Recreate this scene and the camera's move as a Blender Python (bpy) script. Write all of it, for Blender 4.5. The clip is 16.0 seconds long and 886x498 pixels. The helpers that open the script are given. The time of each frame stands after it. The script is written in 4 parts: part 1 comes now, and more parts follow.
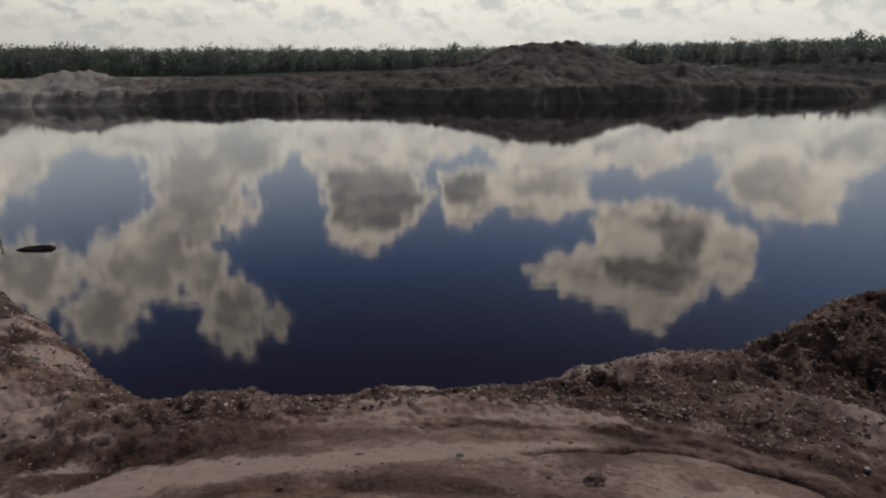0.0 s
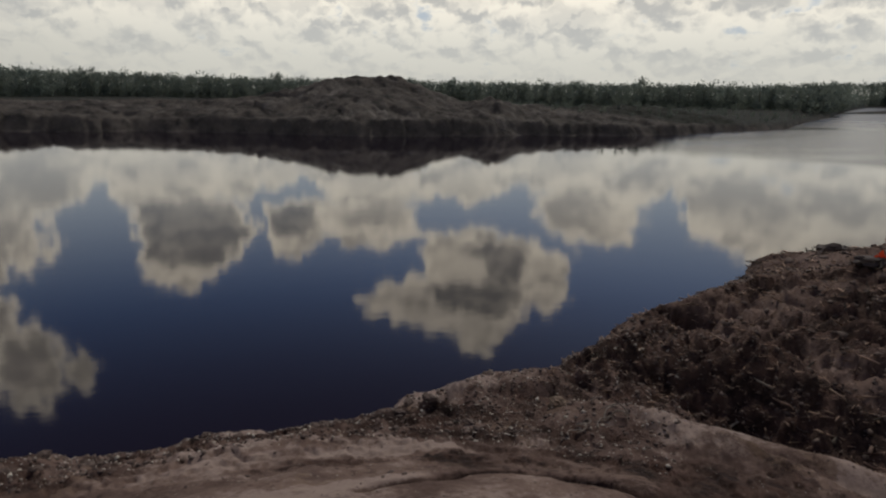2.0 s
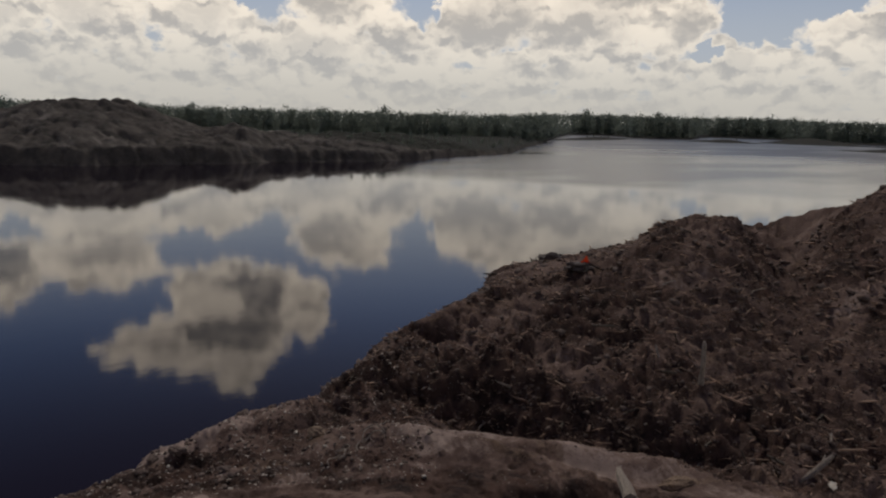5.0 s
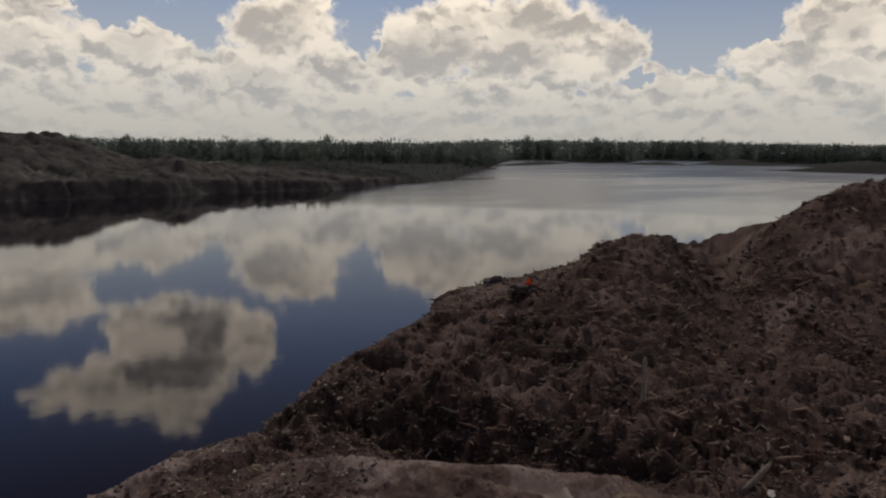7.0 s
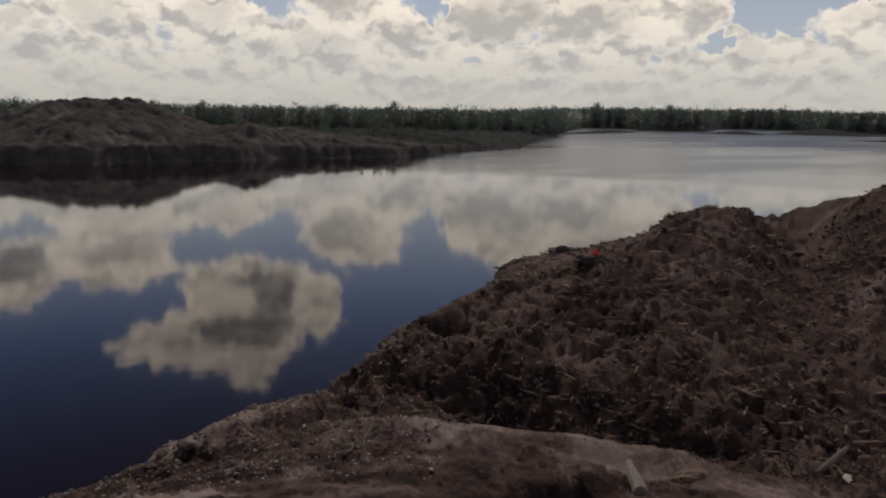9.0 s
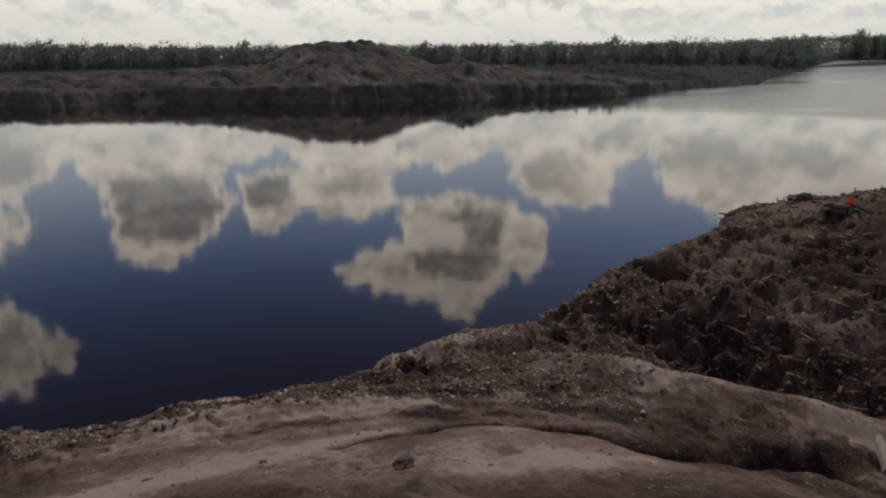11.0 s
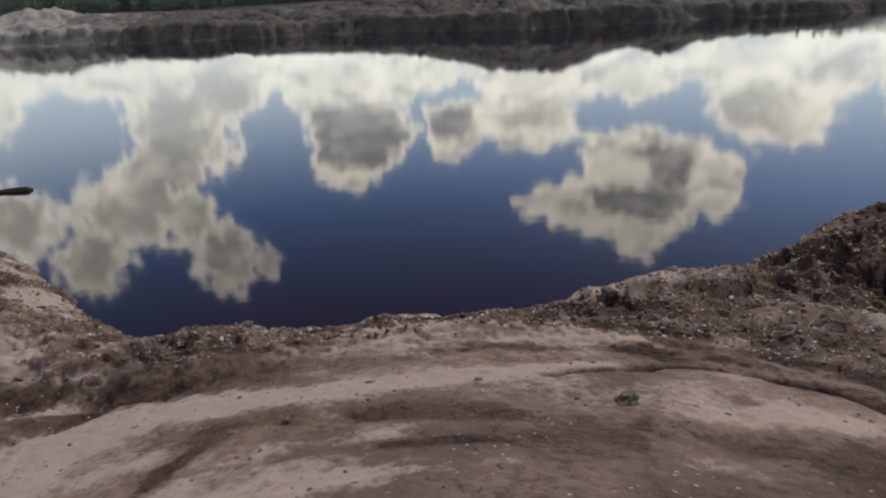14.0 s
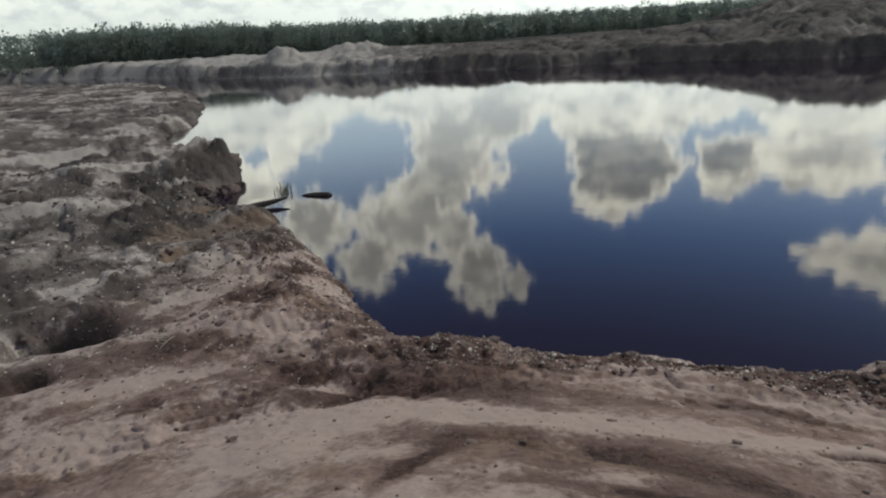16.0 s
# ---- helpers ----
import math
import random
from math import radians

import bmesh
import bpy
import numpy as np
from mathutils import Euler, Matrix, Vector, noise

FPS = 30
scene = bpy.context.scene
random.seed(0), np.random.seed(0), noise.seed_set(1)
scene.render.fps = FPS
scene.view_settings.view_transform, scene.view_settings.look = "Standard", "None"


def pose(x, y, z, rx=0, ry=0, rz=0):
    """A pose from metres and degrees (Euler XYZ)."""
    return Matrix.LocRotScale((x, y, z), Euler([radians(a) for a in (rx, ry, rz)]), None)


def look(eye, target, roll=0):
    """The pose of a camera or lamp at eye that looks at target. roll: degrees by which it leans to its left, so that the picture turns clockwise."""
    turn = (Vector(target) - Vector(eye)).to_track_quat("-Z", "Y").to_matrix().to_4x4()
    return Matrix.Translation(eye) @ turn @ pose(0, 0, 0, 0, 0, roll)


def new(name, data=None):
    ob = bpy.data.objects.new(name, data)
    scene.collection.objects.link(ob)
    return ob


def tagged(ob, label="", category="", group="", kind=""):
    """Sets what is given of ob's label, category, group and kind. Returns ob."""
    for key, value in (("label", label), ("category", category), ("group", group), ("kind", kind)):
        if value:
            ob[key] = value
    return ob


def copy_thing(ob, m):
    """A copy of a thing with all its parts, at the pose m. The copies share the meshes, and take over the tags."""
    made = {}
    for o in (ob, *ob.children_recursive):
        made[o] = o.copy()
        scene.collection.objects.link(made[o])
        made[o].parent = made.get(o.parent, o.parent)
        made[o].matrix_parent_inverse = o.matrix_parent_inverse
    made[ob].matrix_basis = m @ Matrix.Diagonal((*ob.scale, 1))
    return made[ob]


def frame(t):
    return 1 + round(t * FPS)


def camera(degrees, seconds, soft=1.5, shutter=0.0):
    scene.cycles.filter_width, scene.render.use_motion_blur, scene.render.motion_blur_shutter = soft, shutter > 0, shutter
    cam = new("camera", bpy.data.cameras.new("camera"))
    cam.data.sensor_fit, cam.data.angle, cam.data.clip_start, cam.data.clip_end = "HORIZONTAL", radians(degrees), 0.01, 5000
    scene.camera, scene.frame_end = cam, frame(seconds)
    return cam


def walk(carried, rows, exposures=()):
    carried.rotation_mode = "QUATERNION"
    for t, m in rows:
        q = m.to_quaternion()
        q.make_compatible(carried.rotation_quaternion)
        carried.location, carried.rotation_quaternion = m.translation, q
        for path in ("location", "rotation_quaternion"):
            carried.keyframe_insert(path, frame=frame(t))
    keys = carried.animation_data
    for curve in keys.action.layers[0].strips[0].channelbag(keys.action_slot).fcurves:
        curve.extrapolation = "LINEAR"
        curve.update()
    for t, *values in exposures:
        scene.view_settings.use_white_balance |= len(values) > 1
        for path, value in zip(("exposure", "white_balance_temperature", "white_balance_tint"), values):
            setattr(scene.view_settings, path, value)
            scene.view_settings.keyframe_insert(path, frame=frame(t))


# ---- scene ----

# ---------------------------------------------------------------- camera
cam = camera(69.2, 16.0, soft=2.2)
# seconds, place in metres above the lake's level, heading, pitch, roll
ROWS = [
    (0, 0, 0, 6, 0, -16.55, -1),
    (0.5, 0.003, 0.041, 5.99, -5.06, -16.7, -0.21),
    (1, 0.044, 0.052, 5.987, -8.57, -16.08, 0.57),
    (1.5, 0.056, 0.072, 5.987, -11.65, -14.43, 0.91),
    (2, 0.051, 0.065, 5.978, -15.54, -13.79, 1.16),
    (2.5, 0.073, 0.047, 5.995, -20.92, -13.23, 1.6),
    (3, 0.058, -0.005, 6.009, -25.22, -13.03, 2.06),
    (3.5, 0.11, -0.005, 6.014, -28.55, -12.82, 2.22),
    (4, 0.156, 0.006, 6, -31.2, -12.54, 2.14),
    (4.5, 0.15, -0.02, 6.009, -34.96, -11.6, 2.11),
    (5, 0.18, -0.015, 6.024, -37.36, -10.98, 1.77),
    (7.5, 0.315, -0.053, 5.99, -42.29, -8.3, 0.67),
    (8, 0.297, -0.058, 5.995, -40.56, -9.03, 0.87),
    (8.5, 0.268, -0.049, 5.991, -38.99, -10.41, 1.33),
    (9, 0.27, -0.008, 5.967, -36.37, -11.41, 1.05),
    (9.5, 0.268, 0.015, 5.981, -31.83, -13.43, 1.09),
    (10, 0.271, -0.014, 5.946, -26.45, -14.56, 0.9),
    (12.5, -0.068, 0.431, 5.66, -8.99, -19.32, -1.84),
    (13, -0.098, 0.455, 5.634, -7.29, -19.7, -1.57),
    (13.5, -0.133, 0.458, 5.631, -5.54, -20.63, -1.85),
    (14, -0.186, 0.471, 5.623, -0.81, -22.31, -2.7),
    (14.5, -0.21, 0.511, 5.606, 7.19, -21.53, -2.94),
    (15, -0.219, 0.521, 5.598, 13.95, -19.72, -3.52),
    (15.5, -0.228, 0.503, 5.598, 18.75, -18.97, -3.77),
    (16, -0.254, 0.513, 5.596, 22.57, -18.59, -4.12),
]


def aimed(x, y, z, yaw, pitch, roll):
    return pose(x, y, z, 0, 0, yaw) @ pose(0, 0, 0, 90 + pitch) @ pose(0, 0, 0, 0, 0, roll)


walk(cam, [(t, aimed(*row)) for t, *row in ROWS],
     exposures=[(0.0, -0.04, 6480, 10), (1.2, -0.04, 6420, 8), (2.2, -0.28, 6480, 9), (3.0, -0.33, 6500, 11), (5.0, -0.45, 6550, 12), (7.5, -0.55, 6550, 12), (8.5, -0.5, 6550, 12),
                (10.0, -0.25, 6500, 11), (12.5, 0.40, 6350, 8), (13.5, 0.66, 6230, 6), (14.5, 0.82, 6120, 4), (16.0, 0.68, 6000, 1)])

# ---------------------------------------------------------------- sky and sun
SUN_AZ, SUN_EL = 35.0, 48.0        # degrees right of the y axis, above the horizon

# clouds: azimuth, elevation, half width, half height in degrees
ROUND = [(28.5, 9.9, 4.3, 2.7), (30.7, 11.7, 1.9, 1.1)]
ROUND_BASE = [(26.5, 10.1, 2.3, 1.4)]
TOWER = [(-21.1, 10.1, 5.0, 4.9), (-17.5, 7.4, 3.9, 2.9), (-25.7, 15.8, 5.0, 3.5), (-29.5, 19.2, 3.3, 2.6), (-19.2, 20.8, 2.8, 3.4),
         (-15.6, 21.6, 0.9, 1.5), (-21.6, 17.2, 2.6, 2.6), (-34.0, 15.4, 3.5, 2.9), (-22.9, 13.0, 4.1, 3.0)]
TOWER_BASE = [(-23.4, 12.9, 3.1, 2.5), (-19.1, 18.7, 2.1, 3.0), (-30.1, 17.4, 2.3, 2.0), (-33.7, 14.0, 3.0, 1.5)]
WEST = [(-37.9, 6.2, 4.2, 3.2), (-32.8, 7.0, 2.4, 2.6), (-39.7, 11.2, 2.8, 2.8), (-36.0, 8.8, 1.4, 2.1), (-44.8, 6.8, 5.3, 4.0)]
BAND = [(-8.0, 6.8, 5.7, 2.7), (-2.2, 7.2, 2.6, 1.7), (2.5, 6.8, 4.0, 1.5), (8.9, 8.0, 4.1, 2.2), (17.1, 7.7, 4.3, 2.3), (25.6, 6.1, 5.4, 2.2), (-16.1, 6.7, 3.5, 2.6)]
EAST = [(39.6, 8.8, 5.1, 3.1), (43.3, 10.7, 3.5, 2.8), (49.0, 9.4, 7.0, 3.6), (56.2, 8.6, 2.9, 2.3), (60.9, 5.5, 2.6, 1.4),
        (69.8, 7.8, 6.1, 1.2), (73.3, 9.9, 4.1, 2.7), (72.9, 6.4, 3.5, 1.2), (33.2, 7.3, 2.9, 1.6)]
EAST_BASE = [(40.9, 8.4, 3.4, 1.6), (33.2, 6.3, 2.2, 0.8), (51.5, 11.0, 3.3, 1.1), (70.4, 9.9, 1.5, 1.2), (47.7, 8.0, 2.9, 0.9)]
GAPS = [(-29.3, 9.3, 5.2, 3.6), (-13.0, 10.0, 1.8, 2.9), (-38.1, 9.0, 1.2, 1.6), (2.7, 8.3, 1.8, 0.7), (15.2, 10.2, 2.2, 2.0),
        (21.0, 10.3, 2.7, 1.5), (35.4, 9.6, 1.8, 2.2), (63.4, 9.4, 4.4, 3.0), (66.9, 10.0, 2.4, 2.2), (58.8, 6.2, 1.2, 0.8)]
# grey undersides of the low clouds
LOW_BASES = [(26.5, 10.9, 3.2, 1.0), (50.0, 11.5, 3.4, 0.9), (11.0, 6.5, 2.4, 0.6), (19.9, 5.3, 1.8, 0.8), (33.4, 6.2, 2.3, 0.7), (70.3, 9.2, 1.1, 2.2),
             (45.5, 4.8, 2.6, 0.6), (6.0, 5.0, 2.4, 0.5), (25.5, 5.0, 2.6, 0.4), (54.0, 5.6, 2.2, 0.5), (21.8, 7.8, 1.6, 0.5), (57.0, 8.4, 1.3, 1.2), (9.0, 11.2, 2.4, 0.7)]

# clouds with straight, broken-off sides: corners in azimuth and elevation
STAR_PLATES = [[(7.8, 18.1), (13.5, 16.2), (16.7, 16.5), (17.5, 21.5), (12.9, 20.8), (9.4, 19.8)],
               [(13.6, 14.6), (13.9, 12.8), (18.0, 12.1), (22.9, 12.3), (23.9, 13.5), (24.2, 18.3), (16.6, 20.0), (14.0, 16.2)],
               [(16.8, 19.0), (23.7, 17.4), (23.5, 20.1), (20.9, 21.7), (19.3, 23.6), (17.7, 22.2)],
               [(22.2, 12.5), (23.8, 13.0), (27.5, 13.9), (26.4, 15.9), (23.7, 17.4)], [(23.0, 15.7), (26.4, 15.8), (27.1, 17.5), (25.9, 18.7), (23.2, 18.2)]]
SLAB_PLATES = [[(-10.9, 8.9), (-3.3, 9.1), (-1.7, 10.5), (-0.5, 13.0), (-2.3, 14.1), (-3.4, 16.3), (-6.1, 16.6), (-10.2, 15.5), (-10.4, 13.3)],
               [(-0.5, 9.7), (4.1, 9.5), (5.2, 10.6), (4.4, 13.4), (2.1, 14.4), (0.4, 13.6)],
               [(4.8, 9.8), (12.8, 10.1), (13.3, 12.8), (11.4, 13.3), (6.6, 13.4), (4.9, 12.2)]]
PLATE_BASES = [[(-10.5, 9.0), (-3.7, 9.4), (-1.8, 11.7), (-2.8, 13.5), (-5.0, 14.9), (-10.2, 14.2)], [(0.1, 10.1), (3.9, 10.1), (3.7, 12.1), (1.7, 12.7), (0.4, 12.0)],
               [(18.6, 13.6), (20.1, 12.8), (22.4, 13.1), (23.0, 14.8), (22.5, 16.4), (19.8, 16.5)],
               [(11.4, 17.8), (14.0, 16.8), (22.6, 16.9), (21.8, 19.7), (19.2, 21.8), (17.6, 20.6), (16.6, 19.3), (12.6, 19.2)]]


class Nodes:
    """Short calls for a node tree."""

    def __init__(self, tree):
        self.tree = tree
        tree.nodes.clear()

    def make(self, kind, **inputs):
        node = self.tree.nodes.new(kind)
        for key, value in inputs.items():
            self.feed(node.inputs[key.replace("_", " ")], value)
        return node

    def feed(self, socket, value):
        if isinstance(value, bpy.types.NodeSocket):
            self.tree.links.new(value, socket)
        else:
            socket.default_value = value

    def math(self, op, a, b=0.0, c=0.0, clamp=False):
        node = self.tree.nodes.new("ShaderNodeMath")
        node.operation, node.use_clamp = op, clamp
        for socket, value in zip(node.inputs, (a, b, c)):
            self.feed(socket, value)
        return node.outputs[0]

    def vec(self, op, a, b=(0, 0, 0)):
        node = self.tree.nodes.new("ShaderNodeVectorMath")
        node.operation = op
        self.feed(node.inputs[0], a)
        self.feed(node.inputs[1], b)
        return node.outputs["Value" if op in ("LENGTH", "DOT_PRODUCT") else "Vector"]

    def xyz(self, x, y, z=0.0):
        return self.make("ShaderNodeCombineXYZ", X=x, Y=y, Z=z).outputs[0]

    def noise(self, vector, scale, detail=4.0, rough=0.55, colour=False):
        node = self.make("ShaderNodeTexNoise", Vector=vector, Scale=scale, Detail=detail, Roughness=rough)
        return node.outputs["Color" if colour else "Fac"]

    def smooth(self, value, low, high, to_low=0.0, to_high=1.0):
        node = self.tree.nodes.new("ShaderNodeMapRange")
        node.interpolation_type = "SMOOTHSTEP"
        for socket, v in zip(node.inputs[:5], (value, low, high, to_low, to_high)):
            self.feed(socket, v)
        return node.outputs[0]

    def mix(self, fac, a, b, blend="MIX"):
        node = self.tree.nodes.new("ShaderNodeMix")
        node.data_type, node.blend_type = "RGBA", blend
        self.feed(node.inputs[0], fac)
        self.feed(node.inputs[6], a if isinstance(a, bpy.types.NodeSocket) else (*a, 1.0))
        self.feed(node.inputs[7], b if isinstance(b, bpy.types.NodeSocket) else (*b, 1.0))
        return node.outputs[2]


world = bpy.data.worlds.new("sky")
scene.world = world
world.use_nodes = True
n = Nodes(world.node_tree)
way = n.make("ShaderNodeTexCoord").outputs["Generated"]
parts = n.make("ShaderNodeSeparateXYZ", Vector=way)
azimuth = n.math("MULTIPLY", n.math("ARCTAN2", parts.outputs["X"], parts.outputs["Y"]), 57.29578)
height = n.math("MULTIPLY", n.math("ARCSINE", parts.outputs["Z"]), 57.29578)
plain = n.xyz(azimuth, height)
# ragged outlines: the coordinates are stirred at two scales
stir = n.vec("MULTIPLY", n.vec("SUBTRACT", n.noise(plain, 0.22, 2.0, 0.5, True), (0.5, 0.5, 0.5)), (1.8, 1.4, 0.0))
curl = n.vec("MULTIPLY", n.vec("SUBTRACT", n.noise(plain, 0.75, 4.0, 0.56, True), (0.5, 0.5, 0.5)), (3.6, 3.0, 0.0))
stirred = n.vec("ADD", plain, n.vec("ADD", stir, curl))


def blobs(rows, joined=None):
    for a, e, ra, re in rows:
        off = n.vec("MULTIPLY", n.vec("SUBTRACT", stirred, (a, e, 0)), (1 / ra, 1 / re, 0))
        value = n.math("SUBTRACT", 1.0, n.vec("LENGTH", off))
        joined = value if joined is None else n.math("SMOOTH_MAX", joined, value, 0.15)
    return joined



def plates(shapes, joined=None):
    for corners in shapes:
        inner = None
        ca, ce = (sum(c[i] for c in corners) / len(corners) for i in (0, 1))
        for (a, e), (b, f) in zip(corners, corners[1:] + corners[:1]):
            na, ne = f - e, a - b
            size = math.hypot(na, ne) * (1 if (ca - a) * na + (ce - e) * ne > 0 else -1) * 2.0
            side = n.math("ADD", n.vec("DOT_PRODUCT", stirred, (na / size, ne / size, 0)), -(a * na + e * ne) / size)
            inner = side if inner is None else n.math("MINIMUM", inner, side)
        joined = inner if joined is None else n.math("SMOOTH_MAX", joined, inner, 0.25)
    return joined


placed = n.math("SMOOTH_MAX", blobs(ROUND + WEST + BAND + EAST), plates(STAR_PLATES + SLAB_PLATES), 0.15)
tower = blobs(TOWER)
bases = blobs(TOWER_BASE)
far_bases = blobs(ROUND_BASE + EAST_BASE + LOW_BASES)
gaps = blobs(GAPS)
plate_bases = plates(PLATE_BASES)


def billow(offset, detail=4.5, rough=0.52):
    return n.noise(n.vec("MULTIPLY", n.vec("ADD", plain, offset), (0.40, 0.55, 1.0)), 1.0, detail, rough)


# the field of small clouds towards the horizon, in perspective
lift = n.math("ADD", n.math("MAXIMUM", parts.outputs["Z"], 0.0), 0.045)
flat = n.vec("DIVIDE", n.xyz(parts.outputs["X"], parts.outputs["Y"]), n.xyz(lift, lift, 1.0))
field = n.noise(n.vec("ADD", flat, (3.1, 1.7, 0.0)), 0.62, 7.0, 0.6)
bulge = billow((0.0, 0.0, 0.0))
# thin, ragged clouds of the tower
placed = n.math("MAXIMUM", placed, n.math("ADD", tower, n.math("MULTIPLY", n.math("SUBTRACT", n.noise(plain, 0.9, 5.0, 0.65), 0.60), 1.6)))
# light from above: how the billows fall off upwards, at three sizes


def lit_side(size, reach):
    def at(up):
        place = n.vec("MULTIPLY", n.vec("ADD", n.vec("ADD", plain, n.vec("MULTIPLY", curl, (0.5, 0.5, 0.0))), (up * 0.3, up, 0.0)), (size, size * 1.45, 1.0))
        return n.noise(place, 1.0, 2.5, 0.42)
    return n.math("SUBTRACT", at(0.0), at(reach))


relief = n.math("ADD", n.math("MULTIPLY", lit_side(0.26, 1.1), 3.0), n.math("ADD", n.math("MULTIPLY", lit_side(0.62, 0.6), 2.4), n.math("MULTIPLY", lit_side(1.4, 0.25), 0.6)))
low = n.math("ADD", n.math("MULTIPLY", n.math("SUBTRACT", n.math("ADD", n.math("MULTIPLY", field, 0.35), n.math("MULTIPLY", bulge, 0.65)), 0.5), 2.8),
             n.smooth(height, 4.5, 13.5, 0.50, -0.95))
# further round and higher up the same kind of broken cloud goes on
aside = n.math("MULTIPLY", n.smooth(height, 27.0, 40.0), 0.62)
around = n.smooth(n.math("ABSOLUTE", n.math("SUBTRACT", azimuth, 13.0)), 62.0, 80.0, 0.0, 0.65)
high = n.math("ADD", n.math("MULTIPLY", n.math("SUBTRACT", field, 0.5), 2.6), n.math("SUBTRACT", n.math("MAXIMUM", aside, around), 0.75))
body = n.math("MAXIMUM", n.math("SUBTRACT", low, n.math("MULTIPLY", n.math("MAXIMUM", gaps, 0.0), 1.8)),
              n.math("MAXIMUM", n.math("SUBTRACT", n.math("ADD", placed, 0.16), n.math("MAXIMUM", gaps, 0.0)), high))
body = n.math("ADD", body, n.math("MULTIPLY", n.math("SUBTRACT", bulge, 0.5), 0.45))
cover = n.smooth(body, -0.08, 0.26)
core = n.math("MAXIMUM", n.math("MAXIMUM", n.smooth(bases, -0.95, 0.25, 0.0, 0.85), n.smooth(far_bases, -0.9, 0.4, 0.0, 0.7)), n.math("MAXIMUM", n.math("MULTIPLY", n.smooth(placed, 0.25, 0.7), 0.35), n.smooth(tower, -0.15, 0.5, 0.0, 0.75)))
dull = n.smooth(n.math("ADD", relief, n.math("MULTIPLY", n.math("SUBTRACT", field, 0.5), 0.6)), 0.38, -0.95, 0.0, 0.70)
core = n.math("MULTIPLY", core, n.smooth(n.math("ADD", bulge, n.math("MULTIPLY", relief, -0.25)), 0.28, 0.56, 0.62, 1.0))
core = n.math("MAXIMUM", core, n.math("MULTIPLY", n.smooth(n.math("ADD", plate_bases, n.math("MULTIPLY", n.math("SUBTRACT", bulge, 0.5), 1.0)), -0.45, 0.2), n.smooth(relief, 0.5, -0.3, 0.78, 1.0)))
grey = n.math("MAXIMUM", n.math("MULTIPLY", core, n.smooth(body, 0.10, 0.46)), n.math("MULTIPLY", dull, n.smooth(body, 0.05, 0.35)))
lit = n.mix(n.smooth(height, 1.0, 16.0), (0.87, 0.85, 0.77), (1.52, 1.34, 1.09))
lit = n.mix(n.smooth(height, 28.0, 45.0), lit, (0.62, 0.60, 0.57))
shade = n.mix(n.smooth(height, 2.0, 16.0), (0.43, 0.455, 0.485), (0.31, 0.295, 0.275))
cloud = n.mix(grey, lit, shade)
nishita = n.make("ShaderNodeTexSky")
nishita.sky_type, nishita.sun_disc = "NISHITA", False
nishita.sun_elevation, nishita.sun_rotation = radians(SUN_EL), radians(SUN_AZ)
nishita.dust_density, nishita.ozone_density = 1.2, 1.6
clear = n.vec("MULTIPLY", nishita.outputs[0], (0.046, 0.056, 0.074))
clear = n.mix(n.smooth(height, 5.0, 19.0, 0.9, 0.0), clear, (0.58, 0.635, 0.69))
clear = n.mix(n.smooth(height, 14.0, 30.0, 0.0, 0.8), clear, (0.030, 0.033, 0.070))
haze = n.smooth(height, 0.0, 7.0, 0.75, 0.0)
sky = n.mix(haze, n.mix(cover, clear, cloud), (0.67, 0.65, 0.585))
# the low sky is duller away from the sun
dim = n.math("SUBTRACT", 1.0, n.math("MULTIPLY", n.smooth(azimuth, -55.0, 5.0, 0.32, 0.0), n.smooth(height, 10.0, 3.0)))
sky = n.mix(1.0, sky, n.make("ShaderNodeCombineColor", Red=dim, Green=dim, Blue=dim).outputs[0], "MULTIPLY")
back = n.make("ShaderNodeBackground", Color=sky, Strength=1.0)
out = n.make("ShaderNodeOutputWorld", Surface=back.outputs[0])

sun = new("sun", bpy.data.lights.new("sun", "SUN"))
sun.data.energy, sun.data.angle, sun.data.color = 1.5, radians(6), (1.0, 0.93, 0.82)
sun.matrix_world = look((100 * math.sin(radians(SUN_AZ)), 100 * math.cos(radians(SUN_AZ)), 100 * math.tan(radians(SUN_EL))), (0, 0, 0))

# ---------------------------------------------------------------- materials


def material(name, rough=0.9, spec=0.3):
    m = bpy.data.materials.new(name)
    m.use_nodes = True
    k = Nodes(m.node_tree)
    shader = k.make("ShaderNodeBsdfPrincipled", Roughness=rough)
    shader.inputs["Specular IOR Level"].default_value = spec
    k.make("ShaderNodeOutputMaterial", Surface=shader.outputs[0])
    return m, k, shader


def bump(k, shader, value, strength, distance):
    node = k.make("ShaderNodeBump", Height=value, Strength=strength, Distance=distance)
    k.feed(shader.inputs["Normal"], node.outputs[0])


